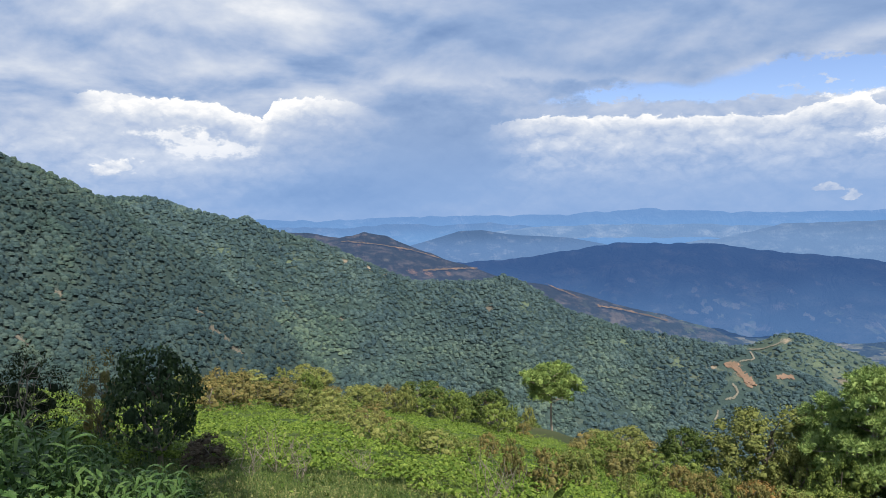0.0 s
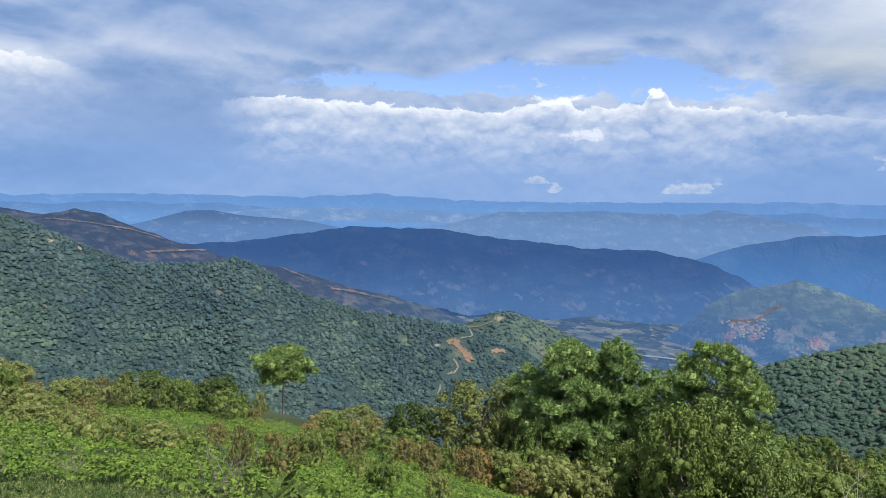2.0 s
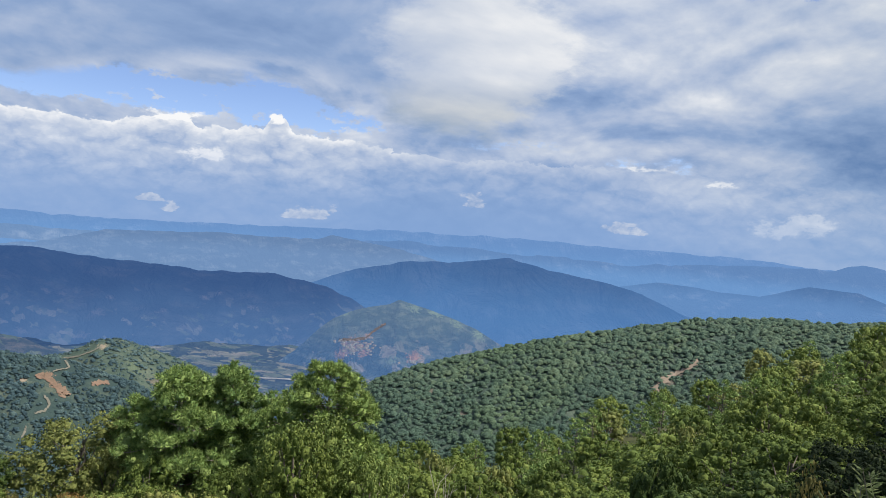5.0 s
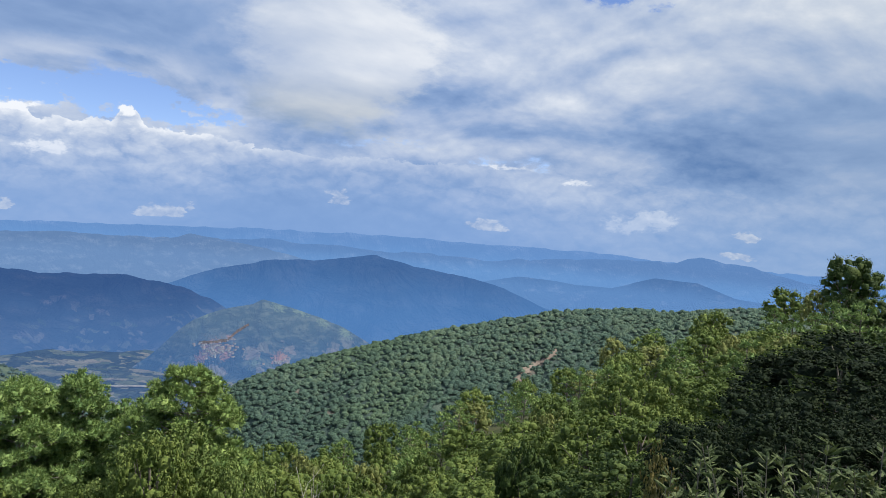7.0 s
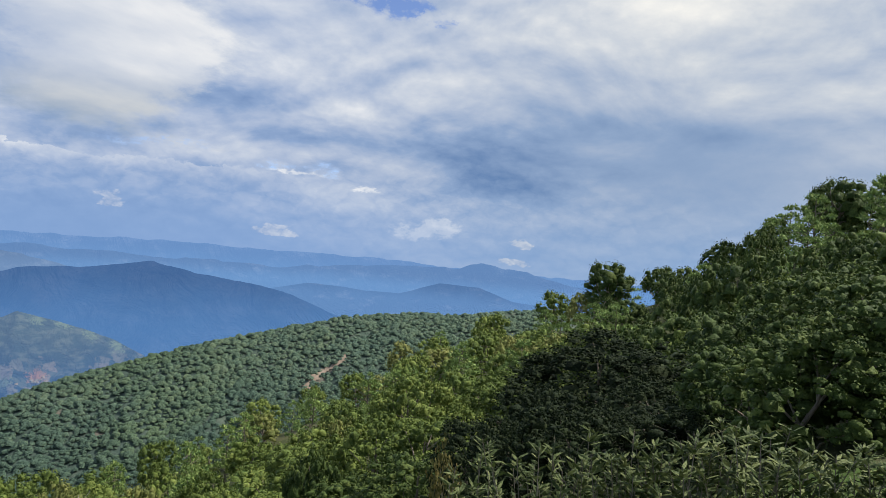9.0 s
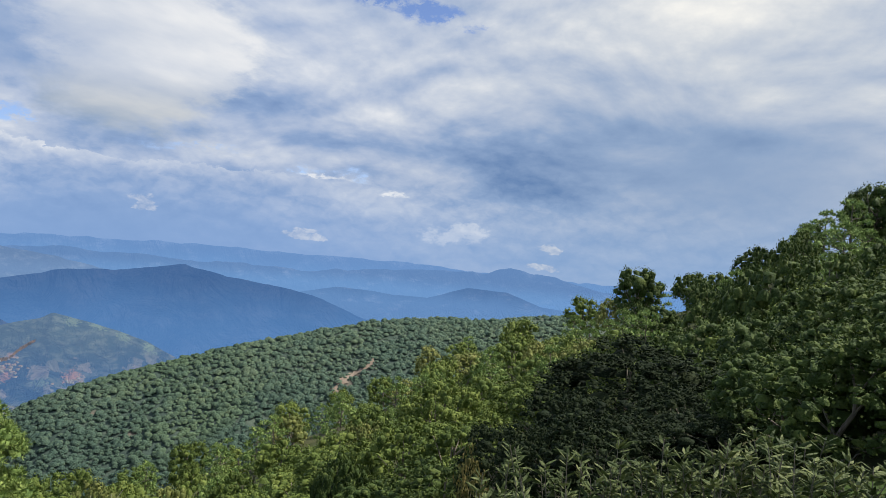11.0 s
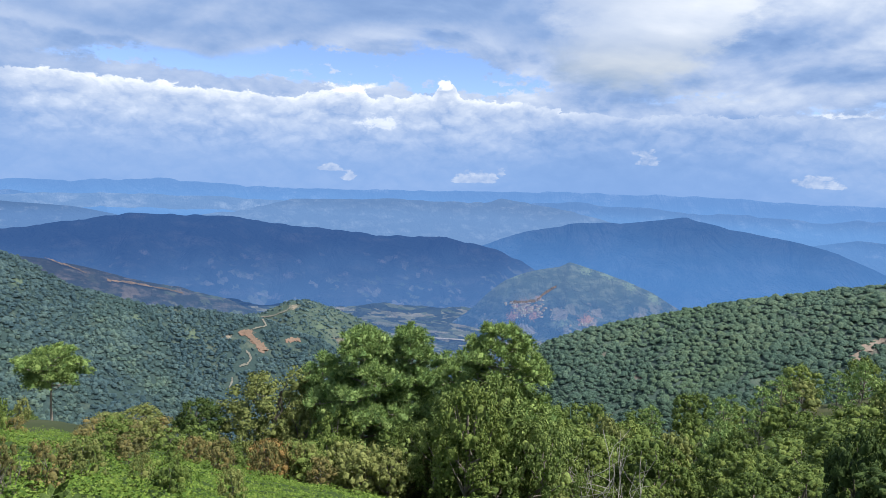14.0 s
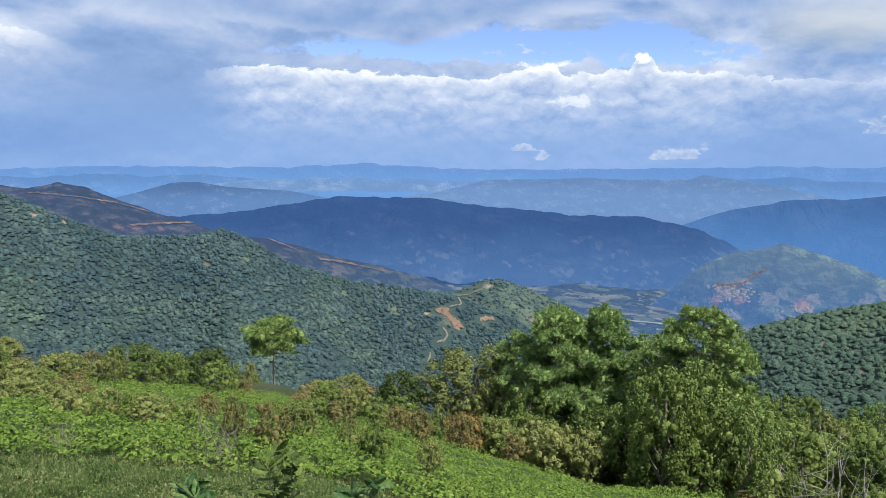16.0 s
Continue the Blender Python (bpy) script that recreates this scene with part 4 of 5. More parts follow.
def scatter_on(hill, az_a, az_b, spacing, v_max, bare, seed, v_min=-0.03, gap=30.0, clear=(), behind=None):
    """Places on a hill's front, thinned where noise leaves clearings."""
    rng = np.random.default_rng(seed)
    width = math.radians(az_b - az_a) * hill.d
    length = hill.depth * (v_max - v_min) * math.sqrt(1 + hill.s ** 2)
    n = int(width * length / spacing ** 2)
    a, v = rng.uniform(az_a, az_b, n), rng.uniform(v_min, v_max, n)
    u, w = a * hill.d / 57.3, v * hill.depth
    keep = bumps(u + w * 0.3, w * 0.4, gap, 4, seed) < rng.normal(1 - 2 * bare, 0.12, n)
    places = hill.point(a[keep], v[keep])
    az_p = np.degrees(np.arctan2(places[:, 0], places[:, 1]))
    hidden = np.tan(np.radians(np.minimum(np.interp(az_p, BRINK[:, 0], BRINK[:, 1]) - 0.6, -8)))  # below the near slope's brink
    places = places[places[:, 2] - EYE > hidden * np.hypot(places[:, 0], places[:, 1])]
    if behind:  # out of sight beyond a nearer crest
        az_p = np.degrees(np.arctan2(places[:, 0], places[:, 1]))
        crest_ = np.tan(np.radians(np.interp(az_p, behind.c[:, 0], behind.c[:, 1]) - 1.0))
        places = places[places[:, 2] - EYE > crest_ * np.hypot(places[:, 0], places[:, 1])]
    for pts, r in clear:
        far = np.ones(len(places), bool)
        for q in pts:
            far &= ((places[:, :2] - q[:2]) ** 2).sum(1) > r * r
        places = places[far]
    return places


canopy("forest", "dense oak and pine forest on the mountain spur, cloud shade in its dark green", scatter_on(LEFT_SPUR, -36, -4, 3.7, 0.85, 0.08, 31, clear=CLEARED["spur"]), (1.8, 3.0), (0.8, 1.15), 3, 6, 0.2, M_CANOPY_SPUR_SHADED, 1)
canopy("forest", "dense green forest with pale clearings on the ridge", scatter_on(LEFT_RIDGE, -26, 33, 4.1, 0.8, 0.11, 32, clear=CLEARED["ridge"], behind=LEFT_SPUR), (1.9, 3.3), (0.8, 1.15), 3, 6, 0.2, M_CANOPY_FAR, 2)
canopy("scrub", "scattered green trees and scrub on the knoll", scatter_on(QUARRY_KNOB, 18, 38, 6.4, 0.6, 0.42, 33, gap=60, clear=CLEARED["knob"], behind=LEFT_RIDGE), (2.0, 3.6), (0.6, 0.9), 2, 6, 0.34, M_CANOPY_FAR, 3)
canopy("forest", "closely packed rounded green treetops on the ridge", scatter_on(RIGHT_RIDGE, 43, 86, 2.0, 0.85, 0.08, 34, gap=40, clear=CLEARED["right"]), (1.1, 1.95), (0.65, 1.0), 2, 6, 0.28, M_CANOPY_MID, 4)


# ---- plants ----
def tube(points, radii, sides=6):
    p, r = np.asarray(points, float), np.asarray(radii, float)
    t = np.gradient(p, axis=0)
    t /= np.linalg.norm(t, axis=1, keepdims=True) + 1e-9
    ref = np.where(np.abs(t[:, :1]) < 0.8, [[1.0, 0, 0]], [[0, 1.0, 0]])
    u = np.cross(t, ref)
    u /= np.linalg.norm(u, axis=1, keepdims=True)
    w = np.cross(t, u)
    a = np.arange(sides) * 2 * np.pi / sides
    v = p[:, None] + r[:, None, None] * (np.cos(a)[None, :, None] * u[:, None] + np.sin(a)[None, :, None] * w[:, None])
    f = []
    for i in range(len(p) - 1):
        for s in range(sides):
            n = (s + 1) % sides
            f.append((i * sides + s, i * sides + n, (i + 1) * sides + n, (i + 1) * sides + s))
    return v.reshape(-1, 3), np.array(f)


def joined(pieces):
    vs, fs, o = [], [], 0
    for v, f in pieces:
        vs.append(v)
        fs.append(f + o)
        o += len(v)
    return np.concatenate(vs), np.concatenate(fs)


def leaves(rng, at, out, length, width, droop=0.2, loose=0.5):
    """One folded leaf of two triangles at each place, its face turned outwards more or less."""
    n = len(at)
    face = unit(out + rng.normal(0, loose, (n, 3)))
    u = rng.normal(0, 1, (n, 3)) - [0, 0, droop]
    u = unit(u - face * (u * face).sum(1, keepdims=True) + out * 0.2)
    w = unit(np.cross(face, u))
    k = rng.uniform(0.7, 1.3, (n, 1))
    L, W = u * length * k, w * width * k * 0.5
    nrm = face * width * k * 0.15
    v = np.stack([at - L * 0.5, at + W + nrm, at + L * 0.5, at - W + nrm], 1)
    return v.reshape(-1, 3), np.arange(n * 4).reshape(-1, 4)


def bent(rng, a, b, n=5, sag=0.08):
    """Points along a crooked limb from a to b."""
    t = np.linspace(0, 1, n)[:, None]
    d = np.linalg.norm(np.subtract(b, a))
    return np.asarray(a) * (1 - t) + np.asarray(b) * t + rng.normal(0, sag * d, (n, 3)) * np.sin(np.pi * t) * [1, 1, 0.5]


def shell(rng, n, low, irregular=0.3):
    """Places of leafy lobes over an uneven egg-shaped crown one metre high and wide."""
    k = np.arange(n) + 0.5
    z = 1 - 1.72 * k / n
    a = k * 2.39996 + rng.uniform(-0.3, 0.3, n)
    r = np.sqrt(np.maximum(0.0, 1 - z * z))
    o = np.stack([r * np.cos(a), r * np.sin(a), z], 1)
    swell = 1 + irregular * (bumps(a * 0.8 + 9 * z, z * 2.0, 0.8, 2, int(rng.integers(99))))
    swell *= rng.uniform(0.72, 1.0, n)
    p = o * [0.42, 0.42, (1 - low) * 0.45] * swell[:, None]
    p[:, 2] += low + (1 - low) * 0.48
    return p, o


def clumps(rng, centres, rad, rings=3, sides=6, rough=0.42):
    """Leafy cores of the lobes, each an uneven knob."""
    kinds = [dome(rng, rings, sides, rough) for _ in range(6)]
    out = []
    for c, r in zip(centres, rad):
        v, f = kinds[rng.integers(6)]
        a = rng.uniform(0, 6.28)
        q = np.stack([v[:, 0] * math.cos(a) - v[:, 1] * math.sin(a), v[:, 0] * math.sin(a) + v[:, 1] * math.cos(a), v[:, 2] * 0.9], 1)
        out.append((q * r + c, f))
    return joined(out)


def broadleaf(rng, lobes, per, leaf, crown=None, trunk=0.035, low=0.25, spiky=0.0, size=1.0, core=0.62, irregular=0.45, rings=3, sides=6, big=0, limbs=16):
    """A tree one metre high and one wide: trunk with limbs, and a crown of leafy lobes."""
    heart = []
    if big:  # rounded masses, each set with small leafy knobs
        mass, way = shell(rng, big, low, irregular)
        wide = rng.uniform(0.8, 1.25, big) * size * 0.84 / math.sqrt(big)
        m = lobes // big
        lobes = m * big
        i = np.repeat(np.arange(big), m)
        out = unit(unit(rng.normal(0, 1, (lobes, 3))) + way[i] * 0.8 + [0, 0, 0.35])
        centres = mass[i] + out * wide[i][:, None] * rng.uniform(0.72, 1.0, (lobes, 1))
        rad = wide[i] * rng.uniform(0.7, 1.3, lobes) * 1.2 / math.sqrt(m)
        heart = [clumps(rng, mass, wide * 0.42, 2, 5, 0.35)]
    else:
        centres, out = shell(rng, lobes, low, irregular)
        rad = rng.uniform(0.75, 1.3, lobes) * size * 0.62 / math.sqrt(lobes)
    k = np.repeat(np.arange(lobes), per)
    o = unit(rng.normal(0, 1, (len(k), 3)) + out[k] * 0.7 + [0, 0, 0.3])
    p = centres[k] + o * rad[k][:, None] * rng.uniform(0.78, 1.16, (len(k), 1))
    if spiky:
        p = p + o * rng.exponential(spiky, (len(k), 1))
    v, f = leaves(rng, p, o, leaf, leaf * 0.8)
    leaf_tri = np.concatenate([f[:, [0, 1, 2]], f[:, [0, 2, 3]]])
    crown_m = joined([(v, leaf_tri), clumps(rng, centres, rad * core, rings, sides, 0.45)] + heart)
    if big:  # within one metre
        q = crown_m[0]
        wide_ = np.quantile(np.hypot(q[:, 0], q[:, 1]), 0.98)
        fit = np.array([0.5 / wide_, 0.5 / wide_, 1 / q[:, 2].max()])
        q *= fit
        centres = centres * fit * [0.9, 0.9, 0.95]
    stem = bent(rng, (0, 0, -0.08), (rng.uniform(-0.06, 0.06), rng.uniform(-0.06, 0.06), 0.72), 6, 0.05)
    wood = [tube(stem, np.linspace(trunk, trunk * 0.35, 6), 7)]
    for c in centres[::max(1, lobes // limbs)]:
        s = stem[min(5, 1 + int(max(0, c[2] - 0.25) * 5))]
        wood.append(tube(bent(rng, s, c, 4), np.linspace(trunk * 0.42, trunk * 0.1, 4), 4))
    return joined(wood), crown_m


def needles(rng, at, out, n, length, width):
    """Tufts: n narrow needles fan out from each place."""
    k = np.repeat(np.arange(len(at)), n)
    u = unit(out[k] * 0.9 + rng.normal(0, 0.62, (len(k), 3)) + [0, 0, 0.25])
    w = unit(np.cross(u, rng.normal(0, 1, (len(k), 3)))) * width * 0.5
    ln = length * rng.uniform(0.7, 1.2, (len(k), 1))
    b = at[k]
    v = np.stack([b - w, b + w, b + u * ln], 1)
    return v.reshape(-1, 3), np.arange(len(k) * 3).reshape(-1, 3)


def pine(rng, height, width, bare, limbs, tufts, round_top=0.6, length=0.27, thick=0.05, per=8, pads=6):
    """A pine in metres: straight trunk, whorls of limbs, needle tufts gathered in rounded pads towards their ends, with gaps between."""
    lean = rng.uniform(-0.02, 0.02, 2) * height
    stem = bent(rng, (0, 0, -0.8), (lean[0], lean[1], height * 0.97), 9, 0.008)
    wood = [tube(stem, np.linspace(height * 0.019, 0.03, 9), 8)]
    at, out, heart, size = [], [], [], []

    def pad(c, r, lift):
        n = max(5, int(tufts * (r / 0.6) ** 1.5))
        o = unit(rng.normal(0, 1, (n, 3)) + lift)
        at.append(c + o * [r, r, r * 0.62] * rng.uniform(0.6, 0.95, (n, 1)))
        out.append(o)
        heart.append(c)
        size.append(r * 0.6)

    for i in range(limbs):
        q = (i + rng.uniform(0, 1)) / limbs
        h = height * (bare + (0.97 - bare) * q)
        s = np.array([np.interp(h, stem[:, 2], stem[:, j]) for j in (0, 1, 2)])
        a = i * 2.4 + rng.uniform(-0.4, 0.4)
        wide = width * 0.5 * (1 - q ** (1 / max(0.2, round_top))) ** 0.6 * (0.6 + 0.4 * min(1, q * 4)) * rng.uniform(0.6, 1.05) + 0.2
        tip = s + np.array([wide * math.cos(a), wide * math.sin(a), wide * rng.uniform(0.0, 0.45)])
        limb = bent(rng, s, tip, 5, 0.06)
        wood.append(tube(limb, np.linspace(0.014 + 0.014 * wide, 0.014, 5), 5))
        way = np.array([math.cos(a), math.sin(a), 0])
        pad(limb[4], rng.uniform(0.38, 0.62) * (0.6 + 0.16 * min(wide, 3)), way * 0.5 + [0, 0, 0.7])
        for _ in range(pads - 1 if wide > 0.7 else 0):
            t = rng.uniform(0.4, 0.95)
            c = np.array([np.interp(t, np.linspace(0, 1, 5), limb[:, j]) for j in (0, 1, 2)])
            e = c + np.array([-math.sin(a), math.cos(a), 0]) * rng.uniform(-0.42, 0.42) * wide + [0, 0, rng.uniform(0.05, 0.4)]
            wood.append(tube(bent(rng, c, e, 3, 0.05), [0.014, 0.011, 0.008], 4))
            pad(e, rng.uniform(0.3, 0.54) * (0.6 + 0.16 * min(wide, 3)), way * 0.4 + [0, 0, 0.7])
    pad(stem[-1], 0.45, np.array([0, 0, 1.2]))
    heart, size = np.array(heart), np.array(size)
    return joined(wood), joined([needles(rng, np.concatenate(at), np.concatenate(out), per, length, thick), clumps(rng, heart, size, 2, 6, 0.4)])


def plant(name, label, category, wood, crown, leaf_mat, bark=None, group="", crown_name="crown", wood_name="trunk"):
    ob = tagged(new(name), label, category, group)
    part(wood_name, mesh_of(wood_name, *wood, bark or M_BARK, None, True), ob)
    part(crown_name, mesh_of(crown_name, *crown, leaf_mat), ob)
    return ob


def dist_at(azimuth, elevation):
    """Distance at which the eye meets the near ground in that direction."""
    d = np.linspace(2, float(np.interp(azimuth, BRINK[:, 0], BRINK[:, 2])), 800)
    e = np.degrees(np.arctan2(ground_z(np.full(800, azimuth), d) - EYE, d))
    return float(d[int(np.argmin(np.abs(e - elevation)))])


def stand(azimuth, d, top_el, wide_deg, turn=0.0, sink=0.0):
    """Pose and size for a one-metre plant rooted there, with its top and width as seen from the eye."""
    base = near_point(azimuth, d, -sink)
    h = EYE + d * math.tan(radians(top_el)) - base.z
    w = 2 * d * math.tan(radians(wide_deg / 2))
    return Matrix.Translation(base) @ Matrix.Rotation(turn, 4, "Z") @ Matrix.Diagonal((w, w, max(h, 0.3), 1))


RNG = np.random.default_rng(5)


def set_plant(kind, m):
    """Sets a plant of these kinds at m; each kind's first plant is used before any copy is made."""
    kind = next((k for k in kind if not k["used"]), kind[int(RNG.integers(len(kind)))])
    ob = kind["ob"]
    if not kind["used"]:
        kind["used"] = True
        ob.matrix_basis = m
        return ob
    twin = copy_thing(ob, Matrix.Identity(4))
    twin.matrix_basis = m
    return twin


def kinds_of(count, make):
    return [{"ob": make(np.random.default_rng(100 + i)), "used": False} for i in range(count)]


# pines
for azimuth, d, top_el, wide_deg, bare, rt, limbs, label_ in (
        (31.0, 41, -12.2, 9.6, 0.1, 0.6, 74, "tall green pine with a pointed crown"),
        (34.5, 42, -11.5, 8.6, 0.08, 0.95, 80, "tall green pine with a narrow leading tip"),
        (41.8, 39, -11.4, 11.0, 0.08, 0.5, 80, "broad rounded green pine beside two taller pines"),
        (37.6, 44, -13.7, 6.4, 0.1, 0.7, 40, "green pine between two broader pines"),
        (27.9, 44, -14.0, 5.5, 0.1, 0.7, 34, "smaller green pine at the edge of the field")):
    h = EYE + d * math.tan(radians(top_el)) - near_point(azimuth, d).z
    t = plant("pine_tree", label_, "tree", *pine(RNG, h, 2 * d * math.tan(radians(wide_deg / 2)), bare, limbs, 30, rt), M_PINE if azimuth > 40 else M_PINE_DARK, M_PINEBARK, "pines below the field")
    t.location = near_point(azimuth, d)
h = EYE + 60 * math.tan(radians(-13.1)) - near_point(8.4, 60).z
t = plant("pine_tree", "lone pine with a bare trunk and flat rounded crown", "tree", *pine(RNG, h, 5.2, 0.5, 40, 28, 0.42, 0.26, 0.055, 8, 4), M_PINE, M_PINEBARK)
t.location = near_point(8.4, 60)

# broadleaf trees along the brink of the field
oaks = kinds_of(4, lambda r: plant("broadleaf_tree", "leafy green broadleaf tree on the slope", "tree", *broadleaf(r, 234, 20, 0.027, None, 0.035, 0.15, 0.002, 1.0, 0.48, 0.26, 2, 5, 18), M_OAK))
olives = kinds_of(3, lambda r: plant("broadleaf_tree", "dense olive-green tree at the edge of the field", "tree", *broadleaf(r, 234, 22, 0.027, None, 0.035, 0.1, 0.003, 1.0, 0.48, 0.26, 2, 5, 18), M_OLIVE))
darks = kinds_of(2, lambda r: plant("broadleaf_tree", "dark green rounded tree on the field's brink", "tree", *broadleaf(r, 208, 20, 0.032, None, 0.035, 0.12, 0.003, 1.0, 0.6, 0.22, 2, 5, 16), M_DEEP))
for kinds, azimuth, d, top_el, wide_deg in (
        (olives, 24.0, 44, -14.9, 8.6), (olives, 26.6, 42, -16.8, 5.0), (oaks, 39.8, 33, -15.6, 6.6), (oaks, 44.5, 36, -17.5, 5.5), (olives, -10.8, 54, -12.4, 4.4), (olives, -15.7, 52, -12.6, 3.6), (darks, -2.0, 48, -14.0, 5.0), (darks, -6.4, 47, -14.6, 3.4),
        (darks, 3.4, 47, -14.8, 4.0), (olives, 0.9, 54, -15.3, 3.0), (olives, 14.2, 52, -17.2, 4.4), (darks, 18.4, 44, -17.0, 4.4), (olives, -6.3, 55, -14.4, 3.2),
        (olives, 12.0, 55, -17.6, 2.6), (oaks, 29.0, 38, -18.0, 5.0), (oaks, 34.5, 36, -19.0, 5.0), (olives, -20.0, 50, -12.3, 3.5), (oaks, 6.2, 58, -17.0, 3.0)):
    set_plant(kinds, stand(azimuth, d, top_el, wide_deg, RNG.uniform(0, 6)))

vines = kinds_of(2, lambda r: plant("broadleaf_tree", "bright green leafy tree at the feet of the pines", "tree", *broadleaf(r, 260, 20, 0.03, None, 0.03, 0.08, 0.003, 1.0, 0.45, 0.34, 2, 5, 20, 10), M_VINE))
for azimuth, d, top_el, wide_deg in ((40.6, 35, -15.2, 8.0), (45.6, 34, -18.2, 7.0), (37.0, 35, -18.6, 6.0)):
    set_plant(vines, stand(azimuth, d, top_el, wide_deg, RNG.uniform(0, 6)))

# shrubs on the field and along its brink
rusty = kinds_of(3, lambda r: plant("shrub", "rust-brown leafy shrub in the green field", "shrub", *broadleaf(r, 72, 15, 0.052, None, 0.018, 0.04, 0.006, 1.05, 0.55, 0.34, 2, 4, 9, 14), M_RUST, crown_name="foliage", wood_name="trunk"))
olive_shrubs = kinds_of(3, lambda r: plant("shrub", "olive-green shrub at the edge of the field", "shrub", *broadleaf(r, 72, 15, 0.052, None, 0.018, 0.04, 0.006, 1.05, 0.55, 0.34, 2, 4, 9, 14), M_OLIVE, crown_name="foliage", wood_name="trunk"))
green_shrubs = kinds_of(3, lambda r: plant("shrub", "green shrub at the edge of the field", "shrub", *broadleaf(r, 72, 15, 0.052, None, 0.018, 0.04, 0.006, 1.05, 0.55, 0.34, 2, 4, 9, 14), M_OAK, crown_name="foliage", wood_name="trunk"))
for kinds, azimuth, base_el, top_el, wide_deg in (
        (rusty, 5.2, -21.8, -18.2, 2.2), (rusty, 8.0, -22.5, -18.8, 3.6), (olive_shrubs, 10.2, -22.6, -18.8, 3.6), (green_shrubs, 16.4, -24.1, -20.6, 3.2), (olive_shrubs, 14.3, -22.9, -20.5, 2.2),
        (olive_shrubs, 20.8, -24.9, -21.9, 2.6), (rusty, 23.4, -23.3, -20.1, 2.7), (rusty, 25.3, -23.4, -20.4, 2.4), (rusty, 27.8, -23.9, -21.5, 2.9), (rusty, 17.9, -22.0, -19.6, 2.8),
        (olive_shrubs, -3.9, -19.1, -16.8, 2.9), (olive_shrubs, -0.7, -19.8, -17.7, 4.0), (olive_shrubs, -6.2, -18.5, -16.2, 3.1), (olive_shrubs, -9.5, -17.2, -15.4, 3.1), (olive_shrubs, 1.7, -20.3, -18.4, 2.7),
        (green_shrubs, -2.1, -19.5, -17.3, 2.2), (rusty, 13.4, -21.4, -19.2, 3.1), (green_shrubs, 11.6, -20.8, -18.8, 2.7), (rusty, 3.4, -20.1, -17.9, 2.2), (olive_shrubs, -7.8, -17.7, -15.8, 2.4),
        (rusty, 19.9, -22.6, -19.9, 2.7),
        (rusty, -13.0, -15.6, -13.2, 3.8), (rusty, -16.5, -15.2, -12.9, 3.6), (olive_shrubs, -9.0, -16.6, -14.3, 3.4), (rusty, -18.3, -15.3, -13.0, 3.2), (olive_shrubs, -11.0, -16.3, -14.0, 3.0), (rusty, -6.0, -17.4, -15.6, 3.4)):
    set_plant(kinds, stand(azimuth, dist_at(azimuth, base_el), top_el, wide_deg, RNG.uniform(0, 6)))
for i in range(84):
    azimuth = -19 + 64 * (i + RNG.uniform(0, 1)) / 84
    edge = float(np.interp(azimuth, BRINK[:, 0], BRINK[:, 2]))
    d = edge + RNG.uniform(-9, 7)
    p = RNG.random()
    kinds = rusty if p < 0.2 else olive_shrubs if p < 0.65 else green_shrubs
    if 7 < azimuth < 10.2:
        continue
    w = RNG.uniform(1.0, 2.6)
    m = Matrix.Translation(near_point(azimuth, d)) @ Matrix.Rotation(RNG.uniform(0, 6), 4, "Z") @ Matrix.Diagonal((w, w, RNG.uniform(0.8, 2.3), 1))
    tagged(set_plant(kinds, m), group="shrubs along the field's brink")

t = plant("shrub", "shrub turning orange beside the olive-green tree", "shrub", *broadleaf(np.random.default_rng(75), 72, 18, 0.05, None, 0.018, 0.04, 0.006, 1.05, 0.55, 0.34, 2, 4, 9, 10), M_ORANGE, crown_name="foliage", wood_name="trunk")
t.matrix_basis = stand(23.4, dist_at(23.4, -23.0), -20.2, 3.6)

# thicket at the feet of the pines
for i in range(22):
    azimuth, d = 26 + 21 * (i + RNG.uniform(0, 1)) / 22, RNG.uniform(33, 39)
    p = RNG.random()
    kinds = rusty if p < 0.25 else olive_shrubs if p < 0.5 else green_shrubs
    w = RNG.uniform(2.2, 3.6)
    m = Matrix.Translation(near_point(azimuth, d)) @ Matrix.Rotation(RNG.uniform(0, 6), 4, "Z") @ Matrix.Diagonal((w, w, RNG.uniform(1.8, 3.4), 1))
    tagged(set_plant(kinds, m), group="thicket below the pines")

# wooded slope
slope_a = kinds_of(5, lambda r: plant("broadleaf_tree", "green oak in the wooded slope", "tree", *broadleaf(r, 91, 12, 0.042, None, 0.03, 0.25, 0.002, 1.0, 0.68, 0.22, 2, 5, 13, 6), M_OAK, group="trees on the wooded slope"))
slope_b = kinds_of(2, lambda r: plant("broadleaf_tree", "brownish olive tree in the wooded slope", "tree", *broadleaf(r, 91, 12, 0.042, None, 0.03, 0.25, 0.003, 1.0, 0.62, 0.28, 2, 5, 13, 10), M_OLIVE, group="trees on the wooded slope"))
slope_c = kinds_of(3, lambda r: plant("pine_tree", "green pine in the wooded slope", "tree", *[(v / 9.0, f) for v, f in pine(r, 9.0, 7.5, 0.12, 24, 8, 0.7, 0.42, 0.13, 5, 4)], M_PINE_DARK, group="trees on the wooded slope"))
# same oaks as slope_a, leaves darkened for the shadier right
slope_d = kinds_of(4, lambda r: plant("broadleaf_tree", "oak high on the wooded slope, shade put into its deep green", "tree", *broadleaf(r, 91, 12, 0.042, None, 0.03, 0.25, 0.002, 1.0, 0.68, 0.22, 2, 5, 13, 6), M_DEEP, group="trees on the wooded slope"))
